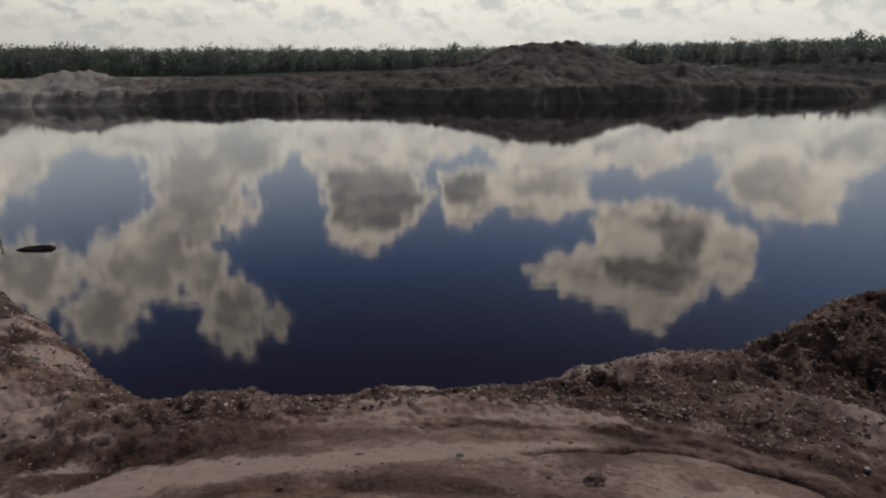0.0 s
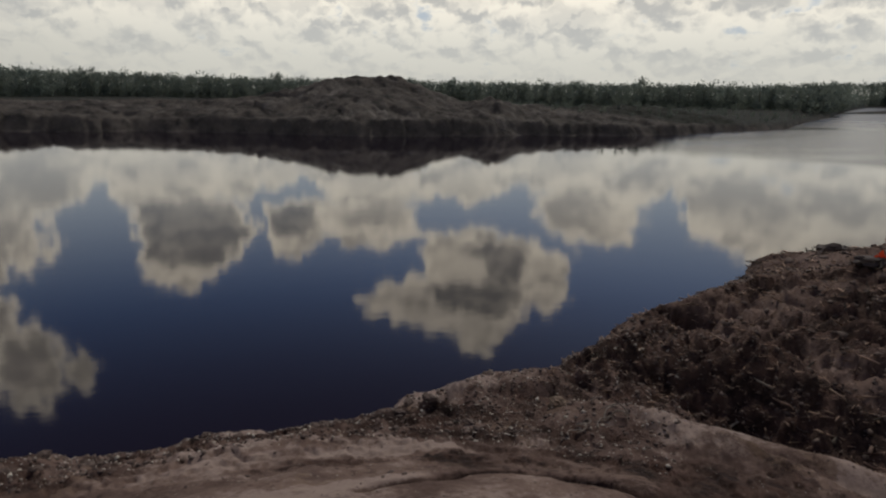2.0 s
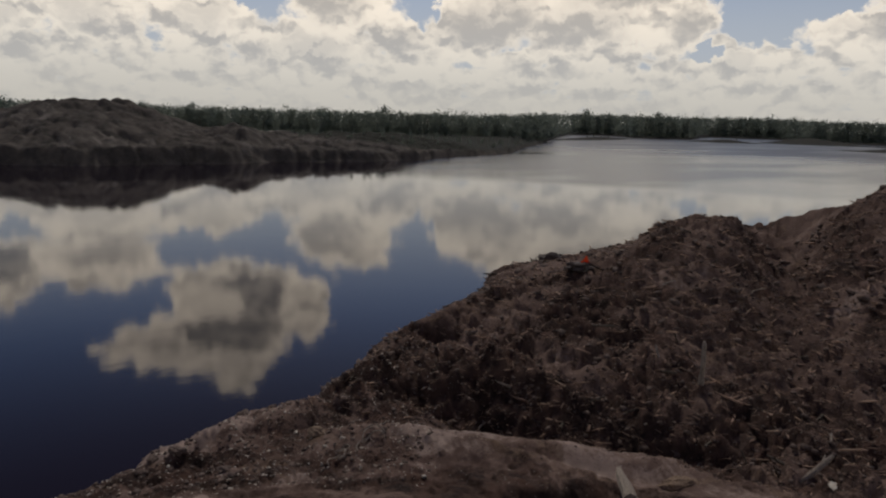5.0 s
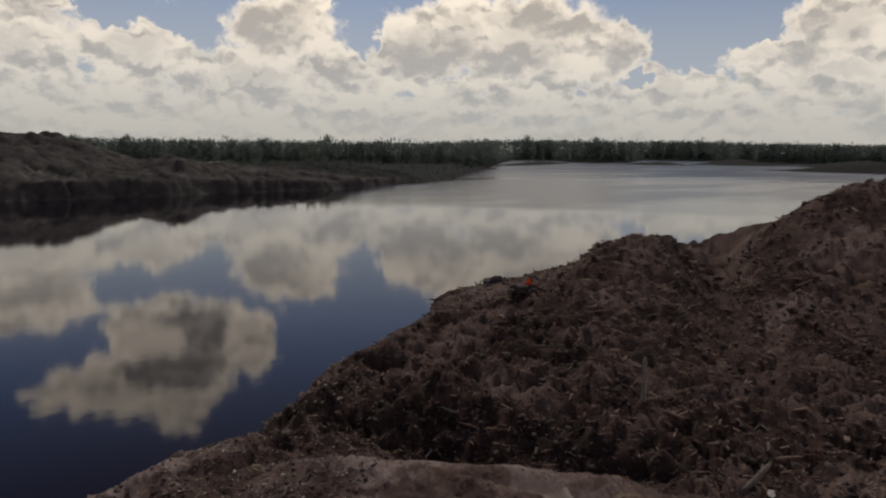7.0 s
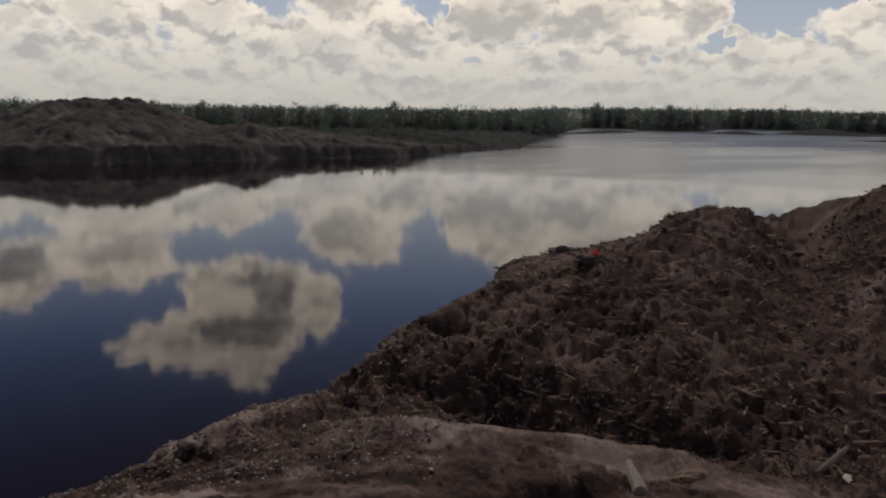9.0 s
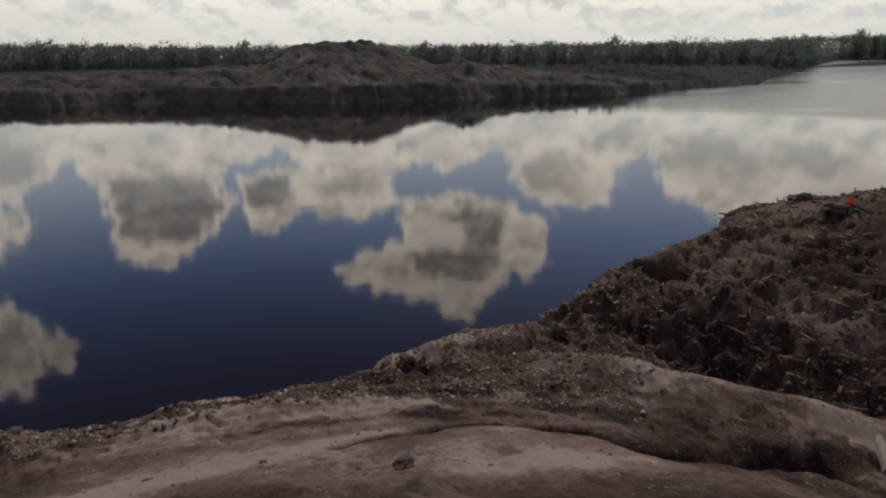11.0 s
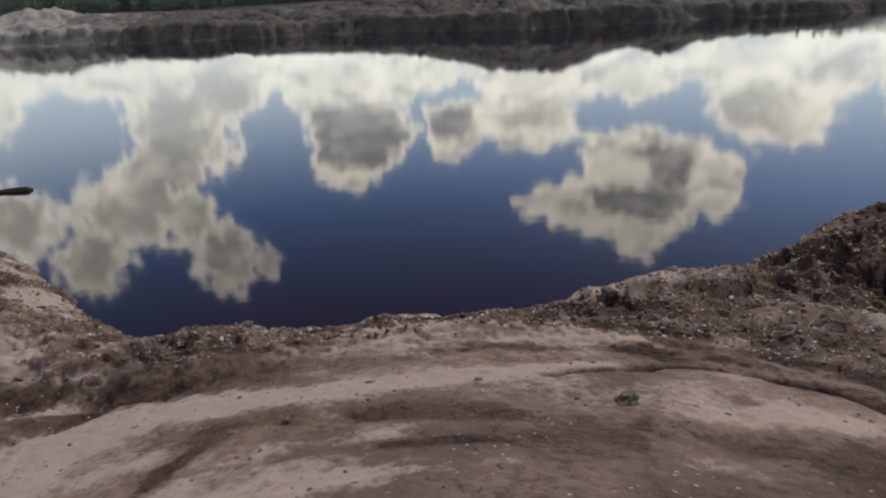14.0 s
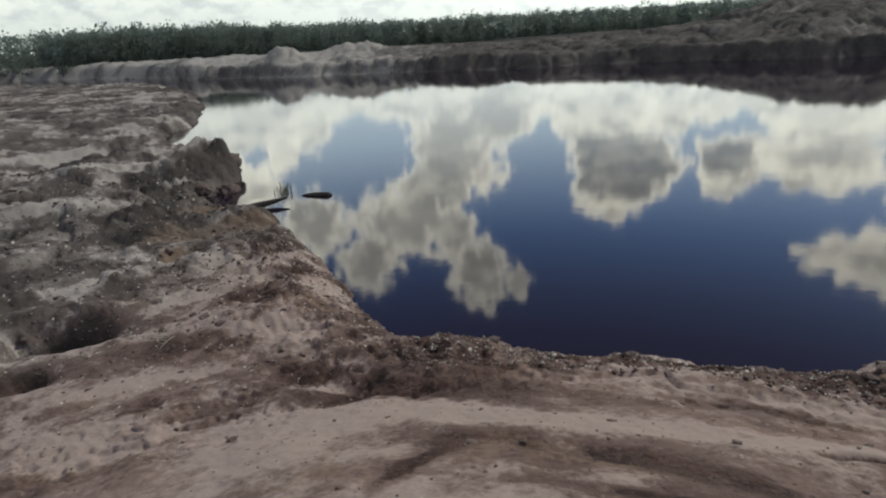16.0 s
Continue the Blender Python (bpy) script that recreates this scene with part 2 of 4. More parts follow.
def soil_material():
    """Sand, peat and forest floor: 'peat' and 'green' on the mesh say where each lies; 'peat' also carries painted
    shade.
    """
    m, k, shader = material("soil", 0.93, 0.15)
    where = k.make("ShaderNodeNewGeometry").outputs["Position"]
    peat = k.make("ShaderNodeAttribute")
    peat.attribute_name = "peat"
    green = k.make("ShaderNodeAttribute")
    green.attribute_name = "green"
    clay = k.make("ShaderNodeAttribute")
    clay.attribute_name = "clay"
    broad, mid, fine = k.noise(where, 0.45, 4), k.noise(where, 2.1, 6, 0.68), k.noise(where, 13.0, 5, 0.72)
    streak = k.noise(k.vec("MULTIPLY", where, (0.8, 1.2, 1.0)), 1.0, 6, 0.7)
    sand = k.mix(k.smooth(broad, 0.38, 0.62), (0.205, 0.140, 0.115), (0.124, 0.081, 0.067))
    sand = k.mix(k.smooth(streak, 0.48, 0.66, 0.0, 0.7), sand, (0.110, 0.070, 0.057))
    sand = k.mix(k.smooth(k.noise(where, 0.8, 5, 0.7), 0.56, 0.66, 0.0, 0.45), sand, (0.21, 0.145, 0.095))
    sand = k.mix(clay.outputs["Fac"], sand, k.mix(k.smooth(k.noise(where, 0.7, 5, 0.65), 0.38, 0.62), (0.200, 0.180, 0.160), (0.105, 0.090, 0.080)))
    dark = k.mix(k.smooth(mid, 0.36, 0.64), (0.026, 0.0165, 0.0145), (0.125, 0.075, 0.059))
    dark = k.mix(clay.outputs["Fac"], dark, k.mix(k.smooth(k.noise(where, 0.35, 6, 0.7), 0.35, 0.65), (0.044, 0.040, 0.037), (0.140, 0.121, 0.105)))
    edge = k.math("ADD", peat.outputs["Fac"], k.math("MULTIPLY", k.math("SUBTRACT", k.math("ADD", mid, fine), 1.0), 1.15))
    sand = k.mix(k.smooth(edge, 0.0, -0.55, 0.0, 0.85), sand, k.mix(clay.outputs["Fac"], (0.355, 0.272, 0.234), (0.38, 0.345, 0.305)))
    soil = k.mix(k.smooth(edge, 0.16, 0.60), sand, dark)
    sandy = k.math("SUBTRACT", 1.0, clay.outputs["Fac"])
    soil = k.mix(k.math("MULTIPLY", k.math("MULTIPLY", k.smooth(k.noise(where, 5.0, 4, 0.7), 0.5, 0.62), k.smooth(edge, -0.1, 0.35)), k.math("MULTIPLY", sandy, 0.6)), soil, (0.085, 0.055, 0.044))
    # steep faces darker: peat under the sandy crust, plus their shade painted into the colour
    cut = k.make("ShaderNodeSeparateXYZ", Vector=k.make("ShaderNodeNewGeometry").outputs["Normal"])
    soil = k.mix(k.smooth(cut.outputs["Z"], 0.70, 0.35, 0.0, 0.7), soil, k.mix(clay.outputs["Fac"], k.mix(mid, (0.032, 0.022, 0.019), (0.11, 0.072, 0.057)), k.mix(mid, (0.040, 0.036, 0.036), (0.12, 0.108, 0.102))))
    soil = k.mix(k.math("MULTIPLY", k.smooth(fine, 0.45, 0.75), k.smooth(edge, -0.2, 0.4, 0.18, 0.45)), soil, k.mix(clay.outputs["Fac"], (0.078, 0.053, 0.045), (0.068, 0.062, 0.060)))
    speck = k.make("ShaderNodeTexVoronoi", Vector=where, Scale=11.0)
    chips = k.math("MULTIPLY", k.smooth(speck.outputs["Distance"], 0.17, 0.08), k.smooth(k.noise(where, 1.3, 3), 0.48, 0.6))
    soil = k.mix(k.math("MULTIPLY", chips, 0.75), soil, (0.45, 0.41, 0.35))
    soil = k.mix(green.outputs["Fac"], soil, k.mix(mid, (0.022, 0.024, 0.020), (0.050, 0.052, 0.042)))
    # shallow wet flats, stained ochre
    wet = k.make("ShaderNodeAttribute")
    wet.attribute_name = "wet"
    soaked = k.smooth(k.math("ADD", wet.outputs["Fac"], k.math("MULTIPLY", k.math("SUBTRACT", mid, 0.5), 0.7)), 0.3, 0.5)
    soil = k.mix(soaked, soil, k.mix(k.smooth(broad, 0.4, 0.6), (0.185, 0.130, 0.088), (0.140, 0.100, 0.072)))
    k.feed(shader.inputs["Roughness"], k.math("SUBTRACT", 0.93, k.math("MULTIPLY", soaked, 0.55)))
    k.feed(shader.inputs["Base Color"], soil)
    bump(k, shader, k.math("ADD", k.math("MULTIPLY", mid, 1.0), k.math("MULTIPLY", fine, 0.55)), 1.0, k.smooth(edge, -0.1, 0.5, 0.022, 0.11))
    return m


def water_material():
    m, k, shader = material("lake_water", 0.012, 0.5)
    shader.inputs["IOR"].default_value = 1.36
    k.feed(shader.inputs["Base Color"], (0.014, 0.009, 0.016, 1))
    where = k.make("ShaderNodeNewGeometry").outputs["Position"]
    place = k.make("ShaderNodeSeparateXYZ", Vector=where)
    # wind ripples on the open eastern water, calm in the lee of the bank
    stray = k.math("MULTIPLY", k.math("SUBTRACT", k.noise(where, 0.05, 3), 0.5), 14.0)
    windy = k.math("MULTIPLY", k.smooth(k.math("ADD", k.vec("DOT_PRODUCT", where, (0.83, 0.555, 0.0)), stray), 64.0, 76.0),
                   k.smooth(k.math("ADD", k.vec("DOT_PRODUCT", where, (1.0, -0.62, 0.0)), stray), -3.0, 6.0))
    windy = k.math("MULTIPLY", windy, k.smooth(k.noise(k.vec("MULTIPLY", where, (0.35, 1.0, 1.0)), 0.045, 3), 0.40, 0.56, 0.55, 1.0))
    ripple = k.noise(where, 3.0, 4, 0.6)
    swell = k.noise(k.vec("MULTIPLY", where, (0.5, 0.8, 1.0)), 0.8, 3, 0.5)
    rise = k.math("ADD", k.math("MULTIPLY", ripple, k.math("ADD", k.math("MULTIPLY", windy, 0.006), 0.0009)), k.math("MULTIPLY", swell, 0.002))
    k.feed(shader.inputs["Roughness"], k.math("ADD", k.math("ADD", k.math("MULTIPLY", windy, 0.17), 0.045), k.smooth(place.outputs["X"], 110.0, 230.0, 0.0, 0.16)))
    bump(k, shader, rise, 1.0, 1.0)
    return m


def wood_material(name, light, deep):
    m, k, shader = material(name, 0.85, 0.2)
    where = k.make("ShaderNodeTexCoord").outputs["Object"]
    grain = k.noise(k.vec("MULTIPLY", where, (14.0, 14.0, 1.5)), 3.0, 5, 0.65)
    tint = k.make("ShaderNodeObjectInfo").outputs["Random"]
    k.feed(shader.inputs["Base Color"], k.mix(k.math("MULTIPLY", k.smooth(grain, 0.3, 0.7), k.math("ADD", k.math("MULTIPLY", tint, 0.3), 0.7)), deep, light))
    bump(k, shader, grain, 0.6, 0.01)
    return m


def leaf_material():
    m, k, shader = material("foliage", 0.75, 0.12)
    island = k.make("ShaderNodeNewGeometry").outputs["Random Per Island"]
    whole = k.make("ShaderNodeObjectInfo").outputs["Random"]
    leaf = k.mix(island, (0.170, 0.205, 0.182), (0.232, 0.278, 0.240))
    leaf = k.mix(k.math("MULTIPLY", whole, 0.4), leaf, (0.165, 0.175, 0.135))
    k.feed(shader.inputs["Base Color"], leaf)
    lit = k.make("ShaderNodeBsdfTranslucent", Color=leaf)
    both = k.make("ShaderNodeMixShader", Fac=0.55)
    k.tree.links.new(shader.outputs[0], both.inputs[1])
    k.tree.links.new(lit.outputs[0], both.inputs[2])
    k.tree.links.new(both.outputs[0], k.tree.nodes["Material Output"].inputs["Surface"])
    return m


def plain_material(name, colour, rough=0.8, spread=0.35):
    m, k, shader = material(name, rough, 0.3)
    island = k.make("ShaderNodeNewGeometry").outputs["Random Per Island"]
    where = k.make("ShaderNodeTexCoord").outputs["Object"]
    mottle = k.math("ADD", k.math("MULTIPLY", island, 0.6), k.math("MULTIPLY", k.noise(where, 9.0, 4), 0.4))
    k.feed(shader.inputs["Base Color"], k.mix(mottle, tuple(c * (1 - spread) for c in colour), tuple(min(1, c * (1 + spread)) for c in colour)))
    bump(k, shader, k.noise(where, 22.0, 4, 0.7), 0.5, 0.02)
    return m


def flame_material():
    m = bpy.data.materials.new("flame")
    m.use_nodes = True
    k = Nodes(m.node_tree)
    lick = k.noise(k.make("ShaderNodeTexCoord").outputs["Object"], 6.0, 3)
    glow = k.make("ShaderNodeEmission", Color=k.mix(k.smooth(lick, 0.4, 0.65), (0.8, 0.07, 0.03), (0.95, 0.15, 0.05)), Strength=0.2)
    k.make("ShaderNodeOutputMaterial", Surface=glow.outputs[0])
    return m


FLAME = flame_material()
SOIL, WATER, LEAF = soil_material(), water_material(), leaf_material()
BARK = wood_material("bark", (0.16, 0.13, 0.10), (0.06, 0.05, 0.04))
BLEACHED = wood_material("bleached_wood", (0.42, 0.37, 0.31), (0.20, 0.16, 0.13))
TAN_WOOD = wood_material("tan_wood", (0.33, 0.24, 0.17), (0.19, 0.13, 0.09))
DRIFT = wood_material("driftwood", (0.62, 0.58, 0.52), (0.35, 0.31, 0.27))
WET_WOOD = wood_material("wet_wood", (0.07, 0.055, 0.045), (0.02, 0.017, 0.015))
STONE = plain_material("pale_stone", (0.52, 0.47, 0.40))
CLOD = plain_material("peat_clod", (0.118, 0.084, 0.070))
CHIP = plain_material("wood_chip", (0.27, 0.18, 0.13), spread=0.75)
TAN_EARTH = plain_material("tan_earth", (0.25, 0.18, 0.125))
REED = plain_material("reed", (0.10, 0.12, 0.06))
ASH = plain_material("ash", (0.075, 0.058, 0.052))
PALE = plain_material("pale_sheet", (0.62, 0.62, 0.60), 0.5, 0.15)

# ---------------------------------------------------------------- terrain
rng = np.random.default_rng(7)
LATTICE = rng.random((256, 256))


def value_noise(x, y):
    xi, yi = np.floor(x).astype(int), np.floor(y).astype(int)
    fx, fy = x - xi, y - yi
    fx, fy = fx * fx * (3 - 2 * fx), fy * fy * (3 - 2 * fy)
    a, b = LATTICE[xi & 255, yi & 255], LATTICE[(xi + 1) & 255, yi & 255]
    c, d = LATTICE[xi & 255, (yi + 1) & 255], LATTICE[(xi + 1) & 255, (yi + 1) & 255]
    return (a * (1 - fx) + b * fx) * (1 - fy) + (c * (1 - fx) + d * fx) * fy


def fbm(x, y, scale, octaves=4, rough=0.5):
    """Smooth noise from -1 to 1, its largest waves 1 / scale metres long."""
    total, weight, norm = 0.0, 1.0, 0.0
    for i in range(octaves):
        total = total + weight * (2 * value_noise(x * scale + 17.3 * i, y * scale - 9.1 * i) - 1)
        norm, weight, scale = norm + weight, weight * rough, scale * 2.03
    return total / norm


def step(x, low, high):
    u = np.clip((x - low) / (high - low), 0, 1)
    return u * u * (3 - 2 * u)


# the near bank's waterline, from the western flats past the bay to the eastern heaps
NEAR_SHORE = [(-300, 150), (-200, 128), (-125, 98), (-100, 92), (-85, 85), (-70, 74.5), (-60.8, 66.8), (-52, 58), (-44, 49.5), (-39.5, 44), (-36.3, 40), (-34.5, 35.2), (-31.5, 32.2),
              (-27, 29.8), (-23.2, 27.6), (-21.0, 25.6), (-19.4, 23.2), (-18.4, 20.9), (-18.8, 19.9), (-17.2, 18.9), (-15.8, 17.9), (-13.6, 17.6), (-12.6, 16.7), (-10.2, 14.7),
              (-9.2, 13.9), (-7.2, 12.3), (-5.8, 11.0), (-5.2, 10.4), (-4.6, 10.3), (-3.2, 10.6), (-2.5, 10.2)]
NEAR_SHORE += [(-1.8, 10.3), (-0.5, 10.4), (0.6, 10.4), (1.8, 10.9), (2.2, 11.4), (3.5, 11.4), (5.1, 11.6), (6.1, 12.5), (7.3, 12.9), (8.9, 14.0), (10.7, 14.9), (12.2, 15.6), (15.2, 17.3), (17.0, 18.6), (18.4, 18.9),
               (20.6, 19.2), (24, 20.2), (31, 19.5), (36, 16.4), (41, 17.4), (50, 18.0), (60, 13), (70, 4), (80, -20), (60, -90), (-300, -90)]
FAR_AZ = [-80, -62, -55, -48, -42, -35, -25, -17, -9, 0, 9, 20, 26, 33, 36, 38, 43, 44.2, 45.8, 46.8, 48.2, 51.5, 53.5, 57.8, 59.2, 64.5, 66.5, 80]
FAR_R = [330, 300, 265, 190, 140, 118, 106, 98, 96, 90, 84, 91, 96, 103, 113, 123, 145, 188, 246, 380, 620, 640, 520, 540, 880, 880, 640, 560]
BANK_AZ = [-80, -55, -44, -40, -25, -12, -2, 9, 20, 30, 38, 43, 47, 80]
BANK_H = [3.0, 3.6, 3.8, 3.7, 3.4, 2.9, 3.0, 3.4, 3.2, 2.7, 2.0, 1.3, 0.9, 0.8]
# mounds and hollows: x, y, height, half lengths along and across, turn in degrees
MOUNDS = [(19.3, 10.5, 1.9, 5.0, 3.8, 20), (20.4, 12.4, 0.3, 3.4, 2.2, 20), (22.8, 11.6, 0.75, 2.0, 1.4, 20), (13.5, 9.6, 0.5, 3.6, 2.4, 20), (30.2, 7.6, 3.9, 4.6, 4.6, 0), (33.6, 13.6, 1.0, 2.6, 1.8, 20), (24.0, 15.0, 0.4, 4.0, 2.0, 10), (24.5, 10.9, -1.7, 8.0, 1.3, 24.0),
          (-21.1, 23.4, 1.25, 2.2, 1.2, 57), (-25.0, 20.0, 0.75, 2.0, 1.4, 20), (-19.5, 15.8, 0.5, 3.2, 1.2, 20), (-11.2, 7.9, -1.1, 0.85, 0.45, 19), (-11.9, 8.7, 0.3, 1.2, 0.4, 19),
          (-9.9, 6.2, -0.5, 0.45, 0.3, 13), (-16.4, 13.6, -0.4, 1.2, 0.5, 5)]
MOUNDS += [(-19.0, 17.0, 0.35, 2.6, 0.35, 30), (-15.5, 14.6, 0.28, 1.6, 0.4, 40), (-28.0, 25.0, 0.5, 2.5, 0.8, 40), (-32.0, 29.0, 0.5, 3.0, 1.0, 35), (-40.0, 38.0, 0.6, 5.0, 1.2, 35), (-30.0, 19.0, 0.5, 3.0, 1.0, 20),
           (-22.0, 14.5, 0.4, 2.5, 0.6, 15), (-24.0, 17.2, -0.35, 2.4, 0.5, 30), (-27.0, 22.5, -0.4, 3.0, 0.6, 38),
          (-12.6, 10.4, 0.12, 1.4, 0.4, 30)]
MOUNDS += [(7.7, 8.1, -0.8, 2.2, 0.75, -44), (5.5, 6.6, 0.42, 2.6, 0.65, -40), (4.6, 9.2, 0.25, 1.8, 0.6, -28), (6.6, 5.6, -0.4, 1.6, 0.3, -48), (-4.2, 7.3, 0.20, 2.1, 0.40, -20), (-4.1, 6.4, -0.12, 2.0, 0.22, -20),
          (3.0, 9.5, 0.3, 2.4, 0.6, -12), (-7.4, 9.0, 0.30, 1.6, 0.8, 36), (2.6, 10.4, 0.2, 0.6, 0.4, 0), (5.4, 4.55, -0.55, 1.1, 0.22, 2), (1.05, 3.72, 0.05, 0.34, 0.26, 0)]
FAR_MOUNDS = [(17.0, 110.0, 3.0, 13.0, 11.0, 0), (12.0, 107.0, 1.7, 25.0, 12.0, 0), (-72.0, 103.0, 2.8, 5.5, 3.0, 0), (-60.5, 109.0, 2.2, 7.0, 3.0, 0),
              (34.6, 95.5, 1.7, 3.2, 5.0, 0), (60.0, 112.0, 1.2, 14.0, 8.0, 20), (74.0, 112.0, 1.0, 9.0, 6.0, 20)]
# patches of darker (plus) and paler (minus) soil, with shade painted into the hollows: x, y, amount, half lengths, turn
WET = [(-13.4, 15.5, 1.1, 2.4, 1.3, 52), (-12.8, 12.8, 0.9, 0.75, 0.5, 20), (-18.9, 18.6, 0.7, 1.6, 0.6, 40), (-4.4, 10.4, 1.0, 1.0, 0.30, 0), (-15.2, 17.6, 0.8, 1.8, 0.35, 60), (-3.0, 10.3, 0.5, 0.2, 0.3, 0)]
# the sandy slope by the camera
STAINS_AND_SHADE = [(-3.5, 5.0, -0.80, 1.1, 0.60, 20), (-2.2, 5.15, -0.65, 1.0, 0.26, -6), (-0.6, 5.1, -0.45, 1.2, 0.18, 2), (0.75, 5.38, -0.60, 0.6, 0.14, 5), (-6.0, 4.5, -0.45, 1.5, 0.28, 22), (-3.2, 4.0, -0.30, 0.8, 0.45, 20),
          (-4.4, 6.75, 0.50, 1.9, 0.17, -22), (-4.3, 7.4, 0.20, 2.2, 0.40, -20), (-1.0, 4.38, 0.40, 1.2, 0.30, 0), (-0.2, 3.68, 0.50, 1.0, 0.07, 1), (-1.95, 3.75, 0.55, 0.42, 0.10, 78), (-0.5, 3.3, -0.20, 1.2, 0.2, 0), (1.1, 3.9, 0.35, 0.30, 0.08, 60)]
STAINS_AND_SHADE += [(0.95, 3.55, 0.30, 0.10, 0.25, 20), (2.4, 4.3, -0.42, 1.0, 0.35, -10), (-6.9, 5.3, 0.16, 1.0, 0.30, 30), (-5.7, 5.7, 0.14, 0.8, 0.28, 20)]
# the strong patches at (-11.2, 8.3) and (-10.1, 6.3) paint the shade inside two holes
STAINS_AND_SHADE += [(-7.8, 6.2, -0.45, 1.0, 0.22, 38), (-7.4, 7.6, 0.50, 0.7, 0.40, 30), (-11.2, 8.3, 0.90, 0.9, 0.45, 19), (-10.1, 6.3, 0.60, 0.5, 0.35, 13), (1.66, 9.4, 0.75, 0.5, 0.40, 0), (2.4, 8.2, 0.55, 0.9, 0.30, -20), (2.3, 7.2, 0.38, 1.2, 0.22, -8),
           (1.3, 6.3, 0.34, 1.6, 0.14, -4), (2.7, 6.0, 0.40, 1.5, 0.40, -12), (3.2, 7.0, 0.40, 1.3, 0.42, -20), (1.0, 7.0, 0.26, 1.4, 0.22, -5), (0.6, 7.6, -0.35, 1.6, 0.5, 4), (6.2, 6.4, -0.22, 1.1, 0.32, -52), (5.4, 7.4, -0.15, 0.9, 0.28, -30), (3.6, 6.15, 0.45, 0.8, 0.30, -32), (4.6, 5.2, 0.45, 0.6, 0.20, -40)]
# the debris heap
# (5.4, 4.6) and (8.3, 8.2) are gully shade put into the soil colour
STAINS_AND_SHADE += [(5.4, 4.6, 0.80, 1.1, 0.25, 2), (15.6, 9.7, -0.70, 1.3, 0.45, 20), (15.4, 8.3, -0.65, 1.8, 0.40, 15), (15.4, 7.0, -0.48, 2.0, 0.40, -20), (19.4, 6.7, -0.95, 1.8, 0.35, 10), (14.7, 4.2, -0.25, 2.4, 0.9, -30), (13.0, 5.5, -0.25, 1.4, 0.5, -10),
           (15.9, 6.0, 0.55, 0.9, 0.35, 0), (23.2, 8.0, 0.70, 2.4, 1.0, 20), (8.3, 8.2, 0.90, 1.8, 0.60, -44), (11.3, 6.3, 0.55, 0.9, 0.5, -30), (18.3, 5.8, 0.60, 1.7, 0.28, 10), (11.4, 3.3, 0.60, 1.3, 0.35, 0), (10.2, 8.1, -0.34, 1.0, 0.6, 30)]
STAINS_AND_SHADE += [(19.0, 10.6, -0.55, 2.0, 0.8, 30), (12.6, 12.4, -0.30, 2.2, 0.4, 40), (28.5, 8.0, -0.30, 4.0, 1.5, 0), (17.5, 12.5, -0.45, 1.8, 0.35, 30), (5.4, 11.3, 0.5, 1.2, 0.35, -20)]
# the western flats
STAINS_AND_SHADE += [(-21.8, 22.9, -1.0, 1.8, 0.7, 57), (-20.0, 22.0, 0.7, 1.6, 0.6, 60), (-25.4, 20.2, -0.9, 1.6, 1.2, 20), (-18.6, 15.6, -0.8, 2.8, 0.40, 27), (-16.4, 13.6, 0.6, 1.1, 0.5, 5), (-21.6, 18.6, 0.7, 2.6, 0.5, 35), (-28.5, 24.5, 0.6, 3.0, 1.0, 40),
           (-46.5, 45.9, 0.4, 6.0, 10.0, 27), (-34.0, 27.0, -0.6, 3.0, 0.8, 30), (-19.0, 17.0, -0.6, 2.4, 0.4, 30), (-28.0, 25.0, -0.5, 2.4, 0.8, 40), (-22.0, 14.5, -0.5, 2.4, 0.6, 15), (-10.0, 13.5, 0.4, 0.9, 0.5, 105), (-15.5, 10.6, 0.5, 1.8, 0.3, 25), (46.5, 114.5, -1.6, 3.5, 1.6, 0)]
ISLANDS = [(310, 257, 2.0, 66, 9, 24.6), (395, 225, 2.4, 18, 12, -61), (476, 208, 4.6, 22, 30, -66), (320, 80, 4.2, 30, 14, -76), (502, 134, 4.6, 27, 40, -75)]
# a crack that opens along the sandy slope
CRACK = [(0.7, 5.15), (1.4, 5.35), (2.1, 5.6), (2.75, 5.5), (3.2, 5.2), (3.7, 4.7), (4.3, 4.4), (5.6, 4.3)]


def signed_distance(px, py, ring):
    """Distance to a closed outline, positive inside."""
    best, inside = np.full(px.shape, 1e9), np.zeros(px.shape, bool)
    for (ax, ay), (bx, by) in zip(ring, ring[1:] + ring[:1]):
        ux, uy = bx - ax, by - ay
        s = np.clip(((px - ax) * ux + (py - ay) * uy) / (ux * ux + uy * uy), 0, 1)
        best = np.minimum(best, (px - ax - s * ux) ** 2 + (py - ay - s * uy) ** 2)
        if ay != by:
            inside ^= ((ay > py) != (by > py)) & (px < (bx - ax) * (py - ay) / (by - ay) + ax)
    return np.where(inside, 1, -1) * np.sqrt(best)


def heaps(px, py, rows):
    total = np.zeros(px.shape)
    for x, y, h, a, b, turn in rows:
        c, s = math.cos(radians(turn)), math.sin(radians(turn))
        u, v = ((px - x) * c + (py - y) * s) / a, ((py - y) * c - (px - x) * s) / b
        total += h * np.exp(-(u * u + v * v))
    return total


